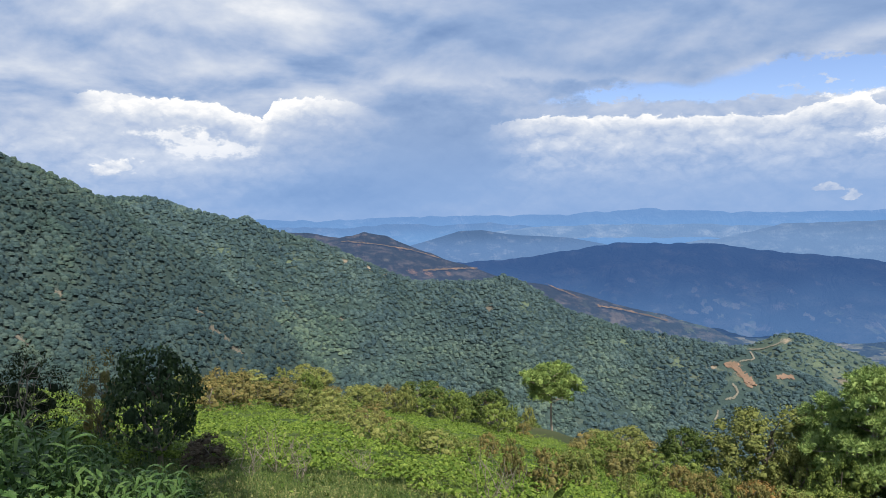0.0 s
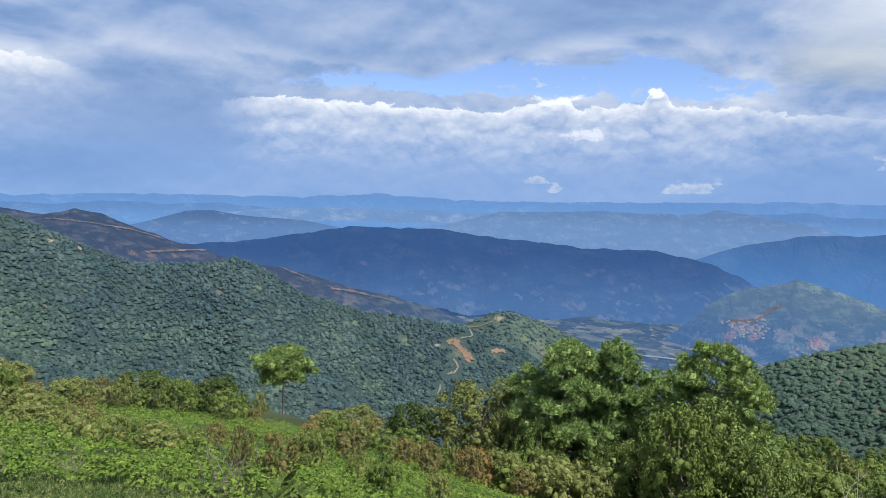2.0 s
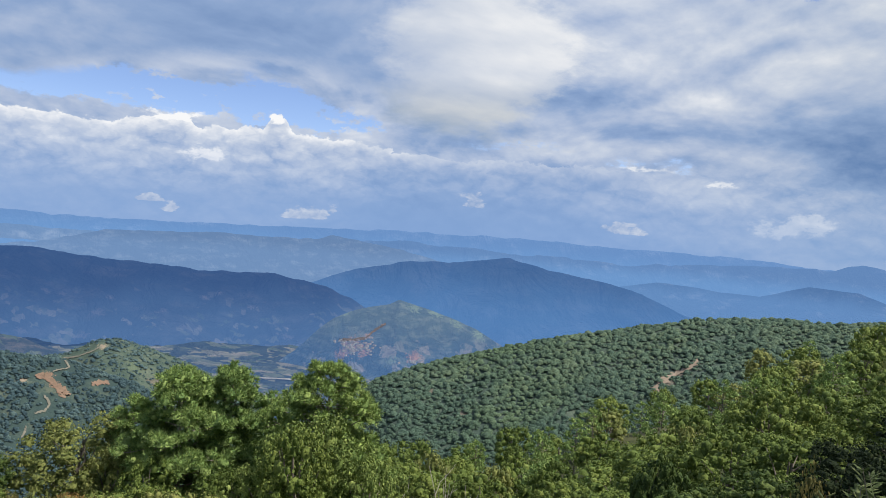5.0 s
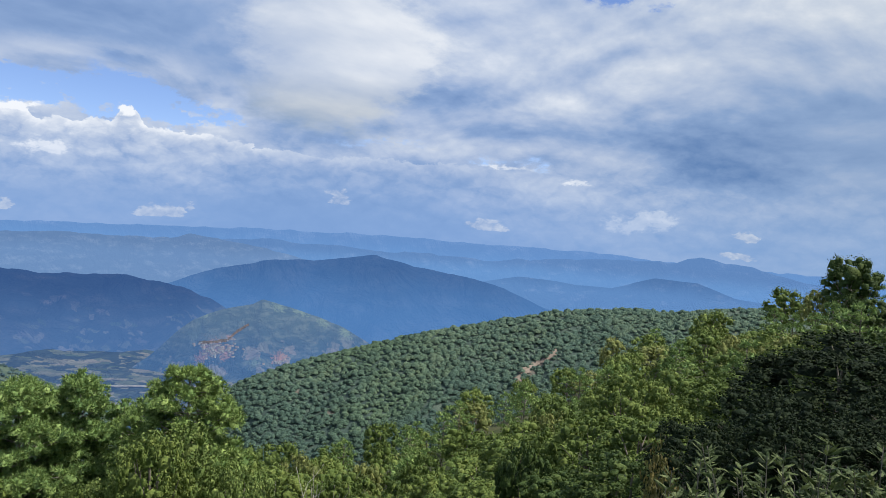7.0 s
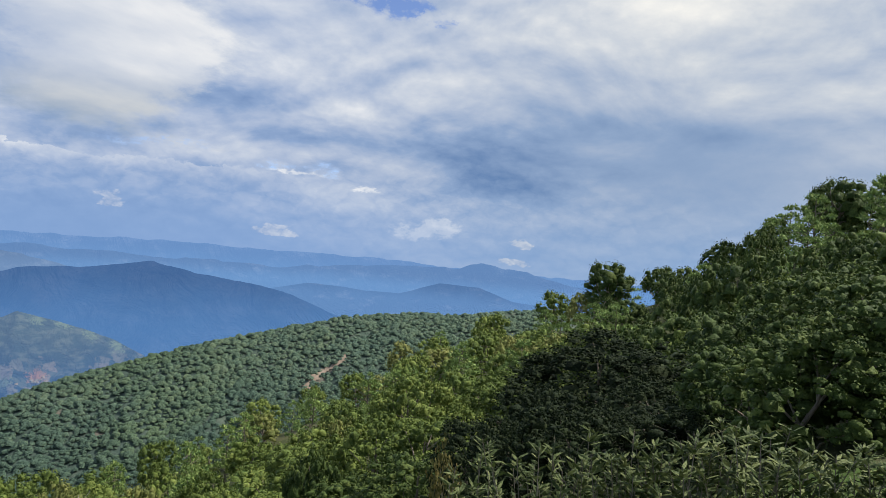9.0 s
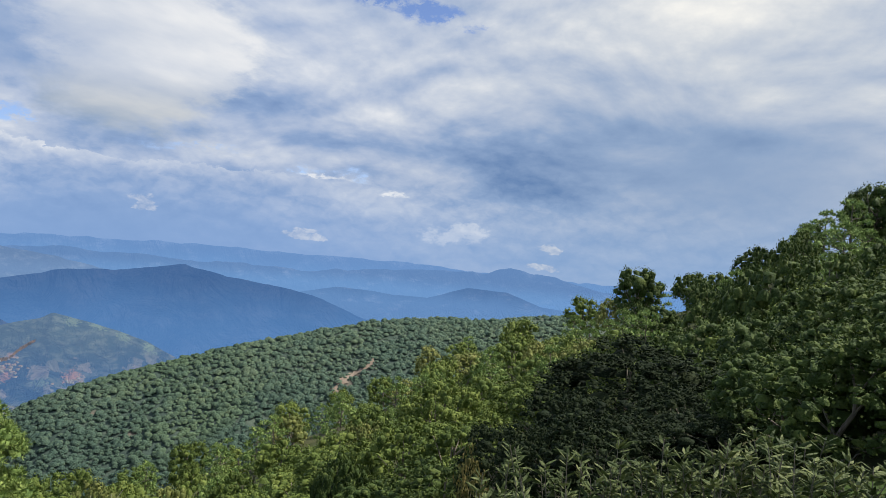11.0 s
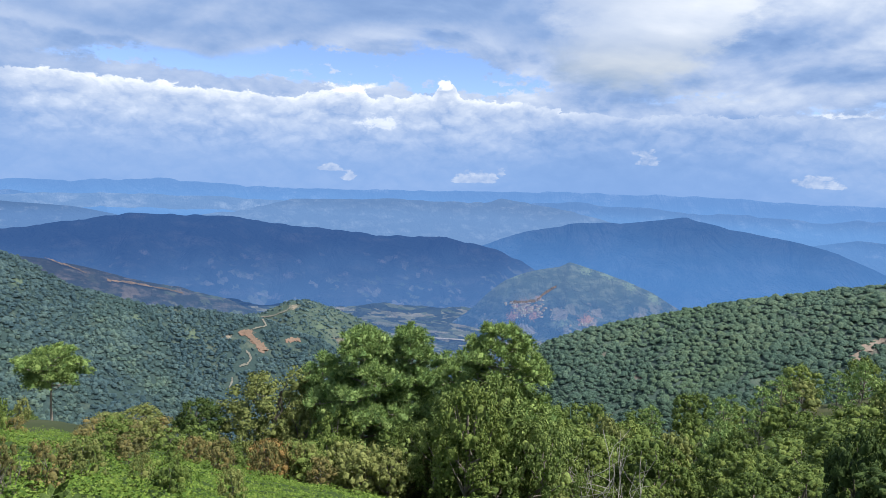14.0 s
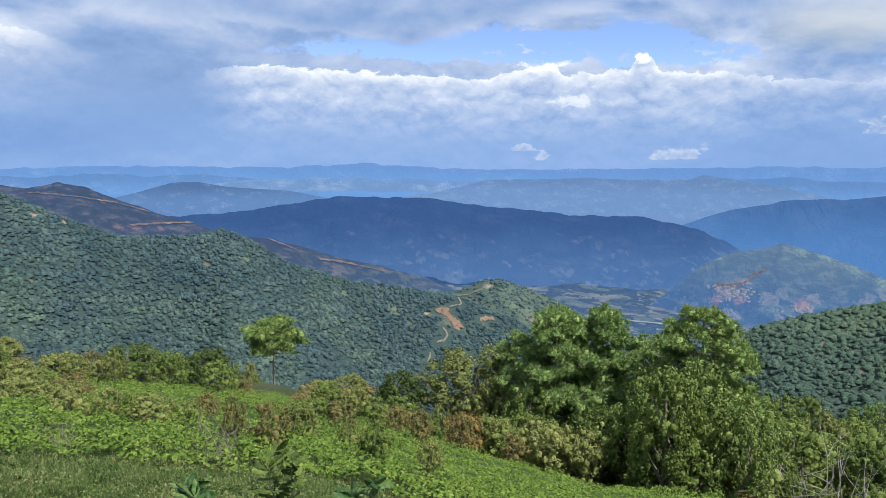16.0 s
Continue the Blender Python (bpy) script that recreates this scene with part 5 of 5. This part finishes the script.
slope_near = kinds_of(4, lambda r: plant("broadleaf_tree", "leafy green oak in the wooded slope", "tree", *broadleaf(r, 221, 15, 0.028, None, 0.03, 0.2, 0.002, 1.0, 0.64, 0.24, 2, 5, 17, 12), M_OAK, group="trees on the wooded slope"))
placed = []
tries = 0
while len(placed) < 280 and tries < 9000:
    tries += 1
    azimuth, d = RNG.uniform(43, 118), 16 + 122 * RNG.random() ** 0.8
    if azimuth < 60 and d < 44:
        continue
    if azimuth > 78 and d < 38 or d < 26:
        continue
    x, y = d * math.sin(radians(azimuth)), d * math.cos(radians(azimuth))
    room = 4.5 + d * 0.02
    if d > float(np.interp(azimuth, BRINK[:, 0], BRINK[:, 2])) + 6 or any((x - a) ** 2 + (y - b) ** 2 < room * room for a, b in placed):
        continue
    placed.append((x, y))
    p = RNG.random()
    kinds = slope_a if p < 0.5 else slope_b if p < 0.66 else slope_c
    if azimuth > 86 + 6 * RNG.random() and p < 0.7:
        kinds = slope_d
    h, w = RNG.uniform(4.8, 8.2), RNG.uniform(5.0, 7.4)
    if d < 62 and azimuth < 92:
        kinds = slope_near
    if d < 45:
        h, w = h * 0.7, w * 0.7
    if azimuth > 94 and d > 45:
        h = h * 1.2
    if kinds is slope_c and d < 60:
        kinds = slope_a
    if kinds is slope_c:
        h, w = h * 1.12, h
    m = Matrix.Translation(near_point(azimuth, d)) @ Matrix.Rotation(RNG.uniform(0, 6), 4, "Z") @ Matrix.Diagonal((w, w, h, 1))
    set_plant(kinds, m)

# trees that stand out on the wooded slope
dark_oak = plant("broadleaf_tree", "large oak with near-black leaves and a dense rounded crown", "tree", *broadleaf(np.random.default_rng(61), 660, 26, 0.017, None, 0.012, 0.02, 0.003, 1.0, 0.55, 0.2, 2, 5, 30, 4), M_DARKLEAF)
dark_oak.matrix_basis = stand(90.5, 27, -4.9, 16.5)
for azimuth, d, top_el, wide_deg, label_ in ((90.2, 120, 0.35, 4.4, "dark round-topped oak standing above the skyline"), (105.2, 110, 7.2, 5.0, "tall dark oak on the skyline"), (68.2, 24, -15.4, 5.0, "small dark tree on the slope")):
    t = plant("broadleaf_tree", label_, "tree", *broadleaf(np.random.default_rng(int(azimuth)), 96, 24, 0.03, None, 0.035, 0.4, 0.004, 1.05, 0.74, 0.3, 2, 6, 12), M_DEEP)
    t.matrix_basis = stand(azimuth, d, top_el, wide_deg)

# young glossy-leaved tree beside the maize
t = plant("young_tree", "young dark glossy-leaved tree beside the maize", "tree", *broadleaf(np.random.default_rng(71), 112, 26, 0.05, None, 0.03, 0.14, 0.014, 1.0, 0.34, 0.55, 2, 5, 14, 18), M_GLOSSY)
t.matrix_basis = stand(-22.0, 14, -10.0, 7.6)
# this shrub's shade is painted by its near-black leaves
t = plant("shrub", "dark shrub with bare twigs, shade put into its leaf colour", "shrub", *broadleaf(np.random.default_rng(72), 96, 34, 0.026, None, 0.015, 0.08, 0.02, 1.0, 0.3, 0.5, 1, 4, 16, 40), M_DARKLEAF, crown_name="foliage", wood_name="trunk")
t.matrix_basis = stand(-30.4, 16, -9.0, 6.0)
t = plant("shrub", "dry tan shrub behind the young tree", "shrub", *broadleaf(np.random.default_rng(73), 72, 26, 0.034, None, 0.015, 0.08, 0.02, 1.0, 0.25, 0.5, 1, 4, 12, 40), M_RUST, crown_name="foliage", wood_name="trunk")
t.matrix_basis = stand(-25.8, 17, -9.9, 4.2)
t = plant("shrub", "dark heap of dry brush beside the young tree", "shrub", *broadleaf(np.random.default_rng(74), 96, 26, 0.035, None, 0.015, 0.02, 0.006, 1.0, 0.55, 0.2, 2, 5, 12), M_BRUSH, crown_name="foliage", wood_name="trunk")
t.matrix_basis = stand(-18.8, dist_at(-18.8, -19.4), -16.9, 4.2)


# ---- the field: low leafy crop, grass and weeds ----
def low_leaves(rng, at, length, width, tilt=0.35, tri=False):
    """Leaves held nearly level, facing the sky."""
    n = len(at)
    a = rng.uniform(0, 2 * np.pi, n)
    u = unit(np.stack([np.cos(a), np.sin(a), rng.normal(0, tilt, n)], 1))
    w = unit(np.cross(u, np.stack([rng.normal(0, tilt, n), rng.normal(0, tilt, n), np.ones(n)], 1)))
    k = rng.uniform(0.6, 1.35, (n, 1))
    L, W = u * length * k, w * width * k * 0.5
    if tri:
        return np.stack([at - L * 0.5, at + L * 0.4 + W, at + L * 0.5 - W - [0, 0, length * 0.1]], 1).reshape(-1, 3), np.arange(n * 3).reshape(-1, 3)
    v = np.stack([at - L * 0.5, at + W, at + L * 0.5 - [0, 0, length * 0.15], at - W], 1)
    return v.reshape(-1, 3), np.arange(n * 4).reshape(-1, 4)


def field_places(rng, n, az_a, az_b, d_a, d_b, power=1.0):
    a = rng.uniform(az_a, az_b, n)
    edge = np.interp(a, BRINK[:, 0], BRINK[:, 2])
    d = d_a * ((edge + d_b) / d_a) ** (rng.random(n) ** power)
    return a, d


rng = np.random.default_rng(81)
a, d = field_places(rng, 230000, -30, 46, 8.0, 1.0, 0.62)
p = polar(a, d, ground_z(a, d))
mound = bumps(p[:, 0], p[:, 1], 0.62, 2, 43)  # single plants close together
lush = bumps(p[:, 0], p[:, 1], 3.2, 3, 41) + 0.5 * mound
keep = (lush > -0.3) & ((d > 13.5 + 5 * bumps(p[:, 0], p[:, 1], 5.0, 2, 45) + 2.5 * bumps(p[:, 0], p[:, 1], 0.9, 2, 46)) | (rng.random(len(a)) < 0.01)) & (mound > -0.38) & ((a > -14.5) | (d > 13.5))
p, mound, lush = p[keep], mound[keep], lush[keep]
p[:, 2] += 0.03 + np.clip(lush + 0.5, 0.2, 1.2) * (0.07 + 0.34 * np.clip(mound + 0.3, 0, 1)) * rng.uniform(0.75, 1.05, len(p))
tagged(new("crop", mesh_of("crop", *low_leaves(rng, p, 0.07, 0.056, 0.55), M_CROP)), "bright green low leafy crop covering the slope", "crop", kind="stuff")


def blades(rng, at, height, width):
    n = len(at)
    a = rng.uniform(0, 2 * np.pi, n)
    w = np.stack([np.cos(a), np.sin(a), 0 * a], 1) * width * 0.5
    h = height * rng.uniform(0.5, 1.3, (n, 1))
    tip = np.stack([rng.normal(0, 0.35, n), rng.normal(0, 0.35, n), np.ones(n)], 1) * h
    v = np.stack([at - w, at + w, at + tip], 1)
    return v.reshape(-1, 3), np.arange(n * 3).reshape(-1, 3)


a, d = field_places(rng, 130000, -34, 48, 6.0, 4.0, 1.35)
p = polar(a, d, ground_z(a, d) - 0.02)
keep = bumps(p[:, 0], p[:, 1], 5.0, 3, 47) + np.clip((14 - d) / 6, -0.4, 0.8) > -0.1
tagged(new("grass", mesh_of("grass", *blades(rng, p[keep], 0.12, 0.011), M_GRASS)), "long green and straw-coloured grass among the crop", "grass", kind="stuff")
a, d = rng.uniform(-180, 180, 16000), 1.2 + 6 * np.sqrt(rng.random(16000))
tagged(new("grass", mesh_of("grass", *blades(rng, polar(a, d, ground_z(a, d) - 0.02), 0.1, 0.011), M_GRASS)), "short green grass underfoot", "grass", kind="stuff")
a, d = field_places(rng, 60000, -34, 46, 5.0, -30.0, 0.9)
d = np.minimum(d, rng.uniform(6, 20, len(d)))
p = polar(a, d, ground_z(a, d))
p[:, 2] += rng.uniform(0.0, 0.10, len(a)) * (1.2 + bumps(p[:, 0], p[:, 1], 0.7, 3, 53))
tagged(new("herbs", mesh_of("herbs", *low_leaves(rng, p, 0.035, 0.02, 0.7, True), M_GRASS)), "low green herbs among the grass", "herbs", kind="stuff")


# ---- maize and weeds beside the young tree ----
def maize_leaf(rng, length, width, arch):
    """A long arching blade with a folded midrib, base at the origin, reaching along x."""
    t = np.linspace(0, 1, 8)
    x, z = length * (t - 0.25 * t ** 3 * arch), length * (0.75 * t - arch * t * t)
    w = width * 0.5 * np.sin(np.pi * np.clip(t * 0.9 + 0.1, 0, 1)) ** 0.7
    y = 0.04 * np.sin(t * 5 + rng.uniform(0, 6)) * length
    v = np.stack([np.stack([x, y - w, z + 0.25 * w], 1), np.stack([x, y, z], 1), np.stack([x, y + w, z + 0.25 * w], 1)], 1)
    return v.reshape(-1, 3), grid_faces(8, 3)


rng = np.random.default_rng(91)
blade_meshes = [mesh_of("leaf", *maize_leaf(rng, rng.uniform(0.4, 0.62), rng.uniform(0.06, 0.085), rng.uniform(0.75, 1.3)), M_MAIZE, None, True) for _ in range(6)]
stalk_mesh = mesh_of("stalk", *tube(bent(rng, (0, 0, -0.1), (0.03, 0.02, 1.15), 6, 0.02), np.linspace(0.016, 0.006, 6), 6), M_MAIZE, None, True)
for i in range(190):
    azimuth, d = rng.uniform(-36, -20.5), rng.uniform(8.0, 12.5)
    if azimuth > -25 and d > 8.5:
        d = rng.uniform(7.2, 8.8)
    tall = rng.uniform(0.42, 0.7) * (1.25 if azimuth < -27.5 else 0.8)
    m = tagged(new("maize_plant"), "green maize plant with long arching leaves", "maize", "maize beside the field")
    m.matrix_basis = Matrix.Translation(near_point(azimuth, d)) @ Matrix.Rotation(rng.uniform(0, 6), 4, "Z") @ Matrix.Diagonal((tall, tall, tall, 1))
    part("stalk", stalk_mesh, m)
    for j in range(9):
        lf = part("leaf", blade_meshes[rng.integers(6)], m)
        lf.matrix_basis = pose(0, 0, 0.15 + 0.11 * j, rng.uniform(-12, 12), rng.uniform(-15, 10), 180 * j + rng.uniform(-40, 40))
n = 22000
a, d = rng.uniform(-36, -19, n), 4.2 + 6.5 * rng.random(n)
p = polar(a, d, ground_z(a, d) + np.abs(rng.normal(0, 0.22, n)) * np.clip((-18 - a) / 8, 0.2, 1))
tagged(new("weeds", mesh_of("weeds", *low_leaves(rng, p, 0.11, 0.05, 0.7), M_MAIZE)), "tangled green weeds under the maize", "weeds", kind="stuff")


# ---- bushes close to the eye ----
def leafy_stems(rng, stems, height, spread_, per, length, width, start=0.25, thick=0.008):
    """Upright stems set with narrow leaves, in metres."""
    wood, at, out = [], [], []
    for _ in range(stems):
        a, r = rng.uniform(0, 6.28), spread_ * math.sqrt(rng.random())
        h = height * rng.uniform(0.65, 1.05)
        foot = np.array([r * 0.5 * math.cos(a), r * 0.5 * math.sin(a), -0.1])
        tip = np.array([r * math.cos(a) + rng.normal(0, 0.06), r * math.sin(a) + rng.normal(0, 0.06), h])
        s = bent(rng, foot, tip, 5, 0.05)
        wood.append(tube(s, np.linspace(thick, thick * 0.4, 5), 5))
        t = np.concatenate([rng.uniform(start, 1, per), rng.uniform(0.9, 1, per // 3)])
        at.append(np.stack([np.interp(t, np.linspace(0, 1, 5), s[:, k]) for k in (0, 1, 2)], 1))
        b = rng.uniform(0, 6.28, len(t))
        out.append(unit(np.stack([np.cos(b), np.sin(b), rng.uniform(0.2, 1.3, len(t))], 1)))
    at, out = np.concatenate(at), np.concatenate(out)
    n = len(at)
    L = out * length * rng.uniform(0.6, 1.2, (n, 1))
    W = unit(np.cross(out, rng.normal(0, 0.5, (n, 3)) + [0, 0, 1])) * width * 0.5
    N3 = unit(np.cross(L, W)) * width * 0.2
    sag = np.array([0, 0, -0.12 * length])
    v = np.stack([at, at + L * 0.35 + W + N3, at + L * 0.4, at + L * 0.35 - W + N3, at + L * 0.72 + W * 0.75 + N3 + sag * 0.4, at + L * 0.75 + sag * 0.4, at + L * 0.72 - W * 0.75 + N3 + sag * 0.4, at + L + sag], 1)
    f = np.array([(0, 1, 2), (0, 2, 3), (1, 4, 5), (1, 5, 2), (2, 5, 6), (2, 6, 3), (4, 7, 5), (5, 7, 6)])
    return joined(wood), (v.reshape(-1, 3), (f[None] + (np.arange(n) * 8)[:, None, None]).reshape(-1, 3))


rng = np.random.default_rng(95)
for azimuth, d, top_el in ((82.5, 6.6, -16.2), (85.5, 6.2, -15.0), (88.6, 6.4, -13.6), (91.5, 6.0, -13.4), (94.4, 6.5, -13.0), (97.4, 6.1, -12.6), (100.4, 6.4, -10.8), (103.4, 6.0, -12.0), (106.6, 6.4, -12.8), (109.6, 6.2, -12.0), (112.7, 6.4, -11.4), (115.8, 6.1, -11.0)):
    base = near_point(azimuth, d)
    h = EYE + d * math.tan(radians(top_el)) - base.z
    t = plant("bush", "bush of upright stems with long narrow pale leaves", "bush", *leafy_stems(rng, 18, h, 0.48, 26, 0.13, 0.03), M_WILLOW, group="narrow-leaved bushes", crown_name="foliage", wood_name="trunk")
    t.location = base
for azimuth, d, top_el, label_ in ((8.8, 7.0, -22.9, "dark sapling with large drooping leaves"), (14.6, 6.0, -25.2, "low plant with broad blue-green leaves"), (2.0, 6.2, -26.0, "low plant with broad blue-green leaves")):
    base = near_point(azimuth, d)
    h = max(0.4, EYE + d * math.tan(radians(top_el)) - base.z)
    t = plant("sapling", label_, "sapling", *leafy_stems(rng, 4, h, 0.16, 12, 0.19, 0.075, 0.45), M_MAIZE if d < 6.5 else M_OAK, crown_name="foliage", wood_name="trunk")
    t.location = base


def twigs(rng, height, width, limbs, stout=1.0):
    """A leafless branching plant, in metres."""
    wood = []
    for i in range(limbs):
        a = i * 2.4 + rng.uniform(-0.4, 0.4)
        tip = np.array([width * 0.5 * math.cos(a) * rng.uniform(0.3, 1), width * 0.5 * math.sin(a) * rng.uniform(0.3, 1), height * rng.uniform(0.6, 1)])
        s = bent(rng, (0, 0, -0.1), tip, 6, 0.06)
        wood.append(tube(s, np.linspace(height * 0.011, height * 0.003, 6) * stout, 5))
        for k in (2, 3, 4):
            e = s[k] + rng.normal(0, 0.16, 3) * height + [0, 0, 0.12 * height]
            wood.append(tube(bent(rng, s[k], e, 4, 0.05), np.linspace(height * 0.005, height * 0.002, 4) * stout, 4))
    return joined(wood)


for azimuth, d, h, w, label_ in ((50.4, 36, -18.6, 2.4, "bleached dead tree with bare forked branches"), (52.4, 38, -19.0, 2.2, "bleached dead tree with bare forked branches"), (48.9, 36, -19.6, 1.6, "bleached dead tree with bare forked branches")):
    t = tagged(new("dead_tree"), label_, "tree", "dead trees below the pines")
    h = EYE + d * math.tan(radians(h)) - near_point(azimuth, d).z
    part("trunk", mesh_of("trunk", *twigs(rng, h, w, 4, 0.6), M_DEADWOOD, None, True), t)
    t.location = near_point(azimuth, d)
for azimuth, d, h, w in ((3.6, 10.5, 0.9, 0.9), (-13.5, 12, 0.9, 1.2), (-15.5, 11.5, 0.8, 1.0), (-11.8, 11, 0.7, 0.8), (-31.5, 15, 1.9, 2.2), (5.2, 11.5, 0.8, 0.8), (-7, 12.5, 0.7, 0.9)):
    t = tagged(new("bare_shrub"), "leafless grey shrub with thin forked twigs", "shrub", "bare shrubs")
    part("trunk", mesh_of("trunk", *twigs(rng, h, w, 8), M_BARK, None, True), t)
    t.location = near_point(azimuth, d)
t = plant("dry_bush", "small dead reddish-brown bush on the slope", "bush", *broadleaf(np.random.default_rng(97), 14, 30, 0.07, None, 0.015, 0.1, 0.05, 1.0, 0.4), M_RUST, crown_name="foliage", wood_name="trunk")
t.matrix_basis = stand(78.4, 12, -15.4, 2.6)

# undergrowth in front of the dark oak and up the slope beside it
# near-black shrubs continue the oak's dark tone to the ground
under_dark = kinds_of(3, lambda r: plant("shrub", "near-black shrub under the large oak", "shrub", *broadleaf(r, 336, 16, 0.023, None, 0.02, 0.02, 0.003, 1.05, 0.5, 0.25, 2, 5, 21, 8), M_DARKLEAF, group="undergrowth", crown_name="foliage"))
# leaf colour darkened for the shade low on the right
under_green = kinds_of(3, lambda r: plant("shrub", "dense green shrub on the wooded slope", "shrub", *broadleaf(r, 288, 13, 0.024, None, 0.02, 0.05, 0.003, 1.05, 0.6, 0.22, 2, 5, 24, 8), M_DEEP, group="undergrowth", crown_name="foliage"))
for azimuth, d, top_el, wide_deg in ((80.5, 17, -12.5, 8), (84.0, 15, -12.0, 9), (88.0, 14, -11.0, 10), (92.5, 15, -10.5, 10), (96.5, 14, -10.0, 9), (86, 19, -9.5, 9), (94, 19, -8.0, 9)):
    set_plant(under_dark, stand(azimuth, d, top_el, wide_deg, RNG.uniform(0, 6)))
for azimuth, d, w, h in ((76.0, 18, 3.2, 2.4), (72.0, 22, 3.4, 2.6), (100.5, 15, 3.0, 2.6), (104.5, 13, 3.0, 2.6), (109, 14, 3.4, 3.0), (101.0, 22, 4.0, 3.8), (106, 22, 4.2, 4.2), (111, 19, 4.0, 4.2), (99, 31, 4.6, 4.6), (104, 32, 5.0, 5.2), (109, 30, 5.0, 5.6), (64, 22, 3.0, 2.2), (113, 26, 5.0, 6.0), (114.5, 15, 3.4, 3.4), (117, 22, 4.4, 5.0), (116, 32, 5.0, 6.0), (106.8, 17, 3.2, 2.4), (111.6, 15, 3.2, 2.8), (108.5, 25, 4.0, 4.0)):
    m = Matrix.Translation(near_point(azimuth, d, -0.2)) @ Matrix.Rotation(RNG.uniform(0, 6), 4, "Z") @ Matrix.Diagonal((w, w, h, 1))
    set_plant(under_green, m)

# a tall unseen tree added behind the eye to throw shade on the maize
t = plant("shade_tree", "tall unseen broadleaf tree added to shade the maize", "tree", *broadleaf(np.random.default_rng(99), 70, 40, 0.05, None, 0.02, 0.7, 0.01), M_OAK)
t.matrix_basis = Matrix.Translation(near_point(149, 2.6)) @ Matrix.Diagonal((9.5, 9.5, 32.0, 1))
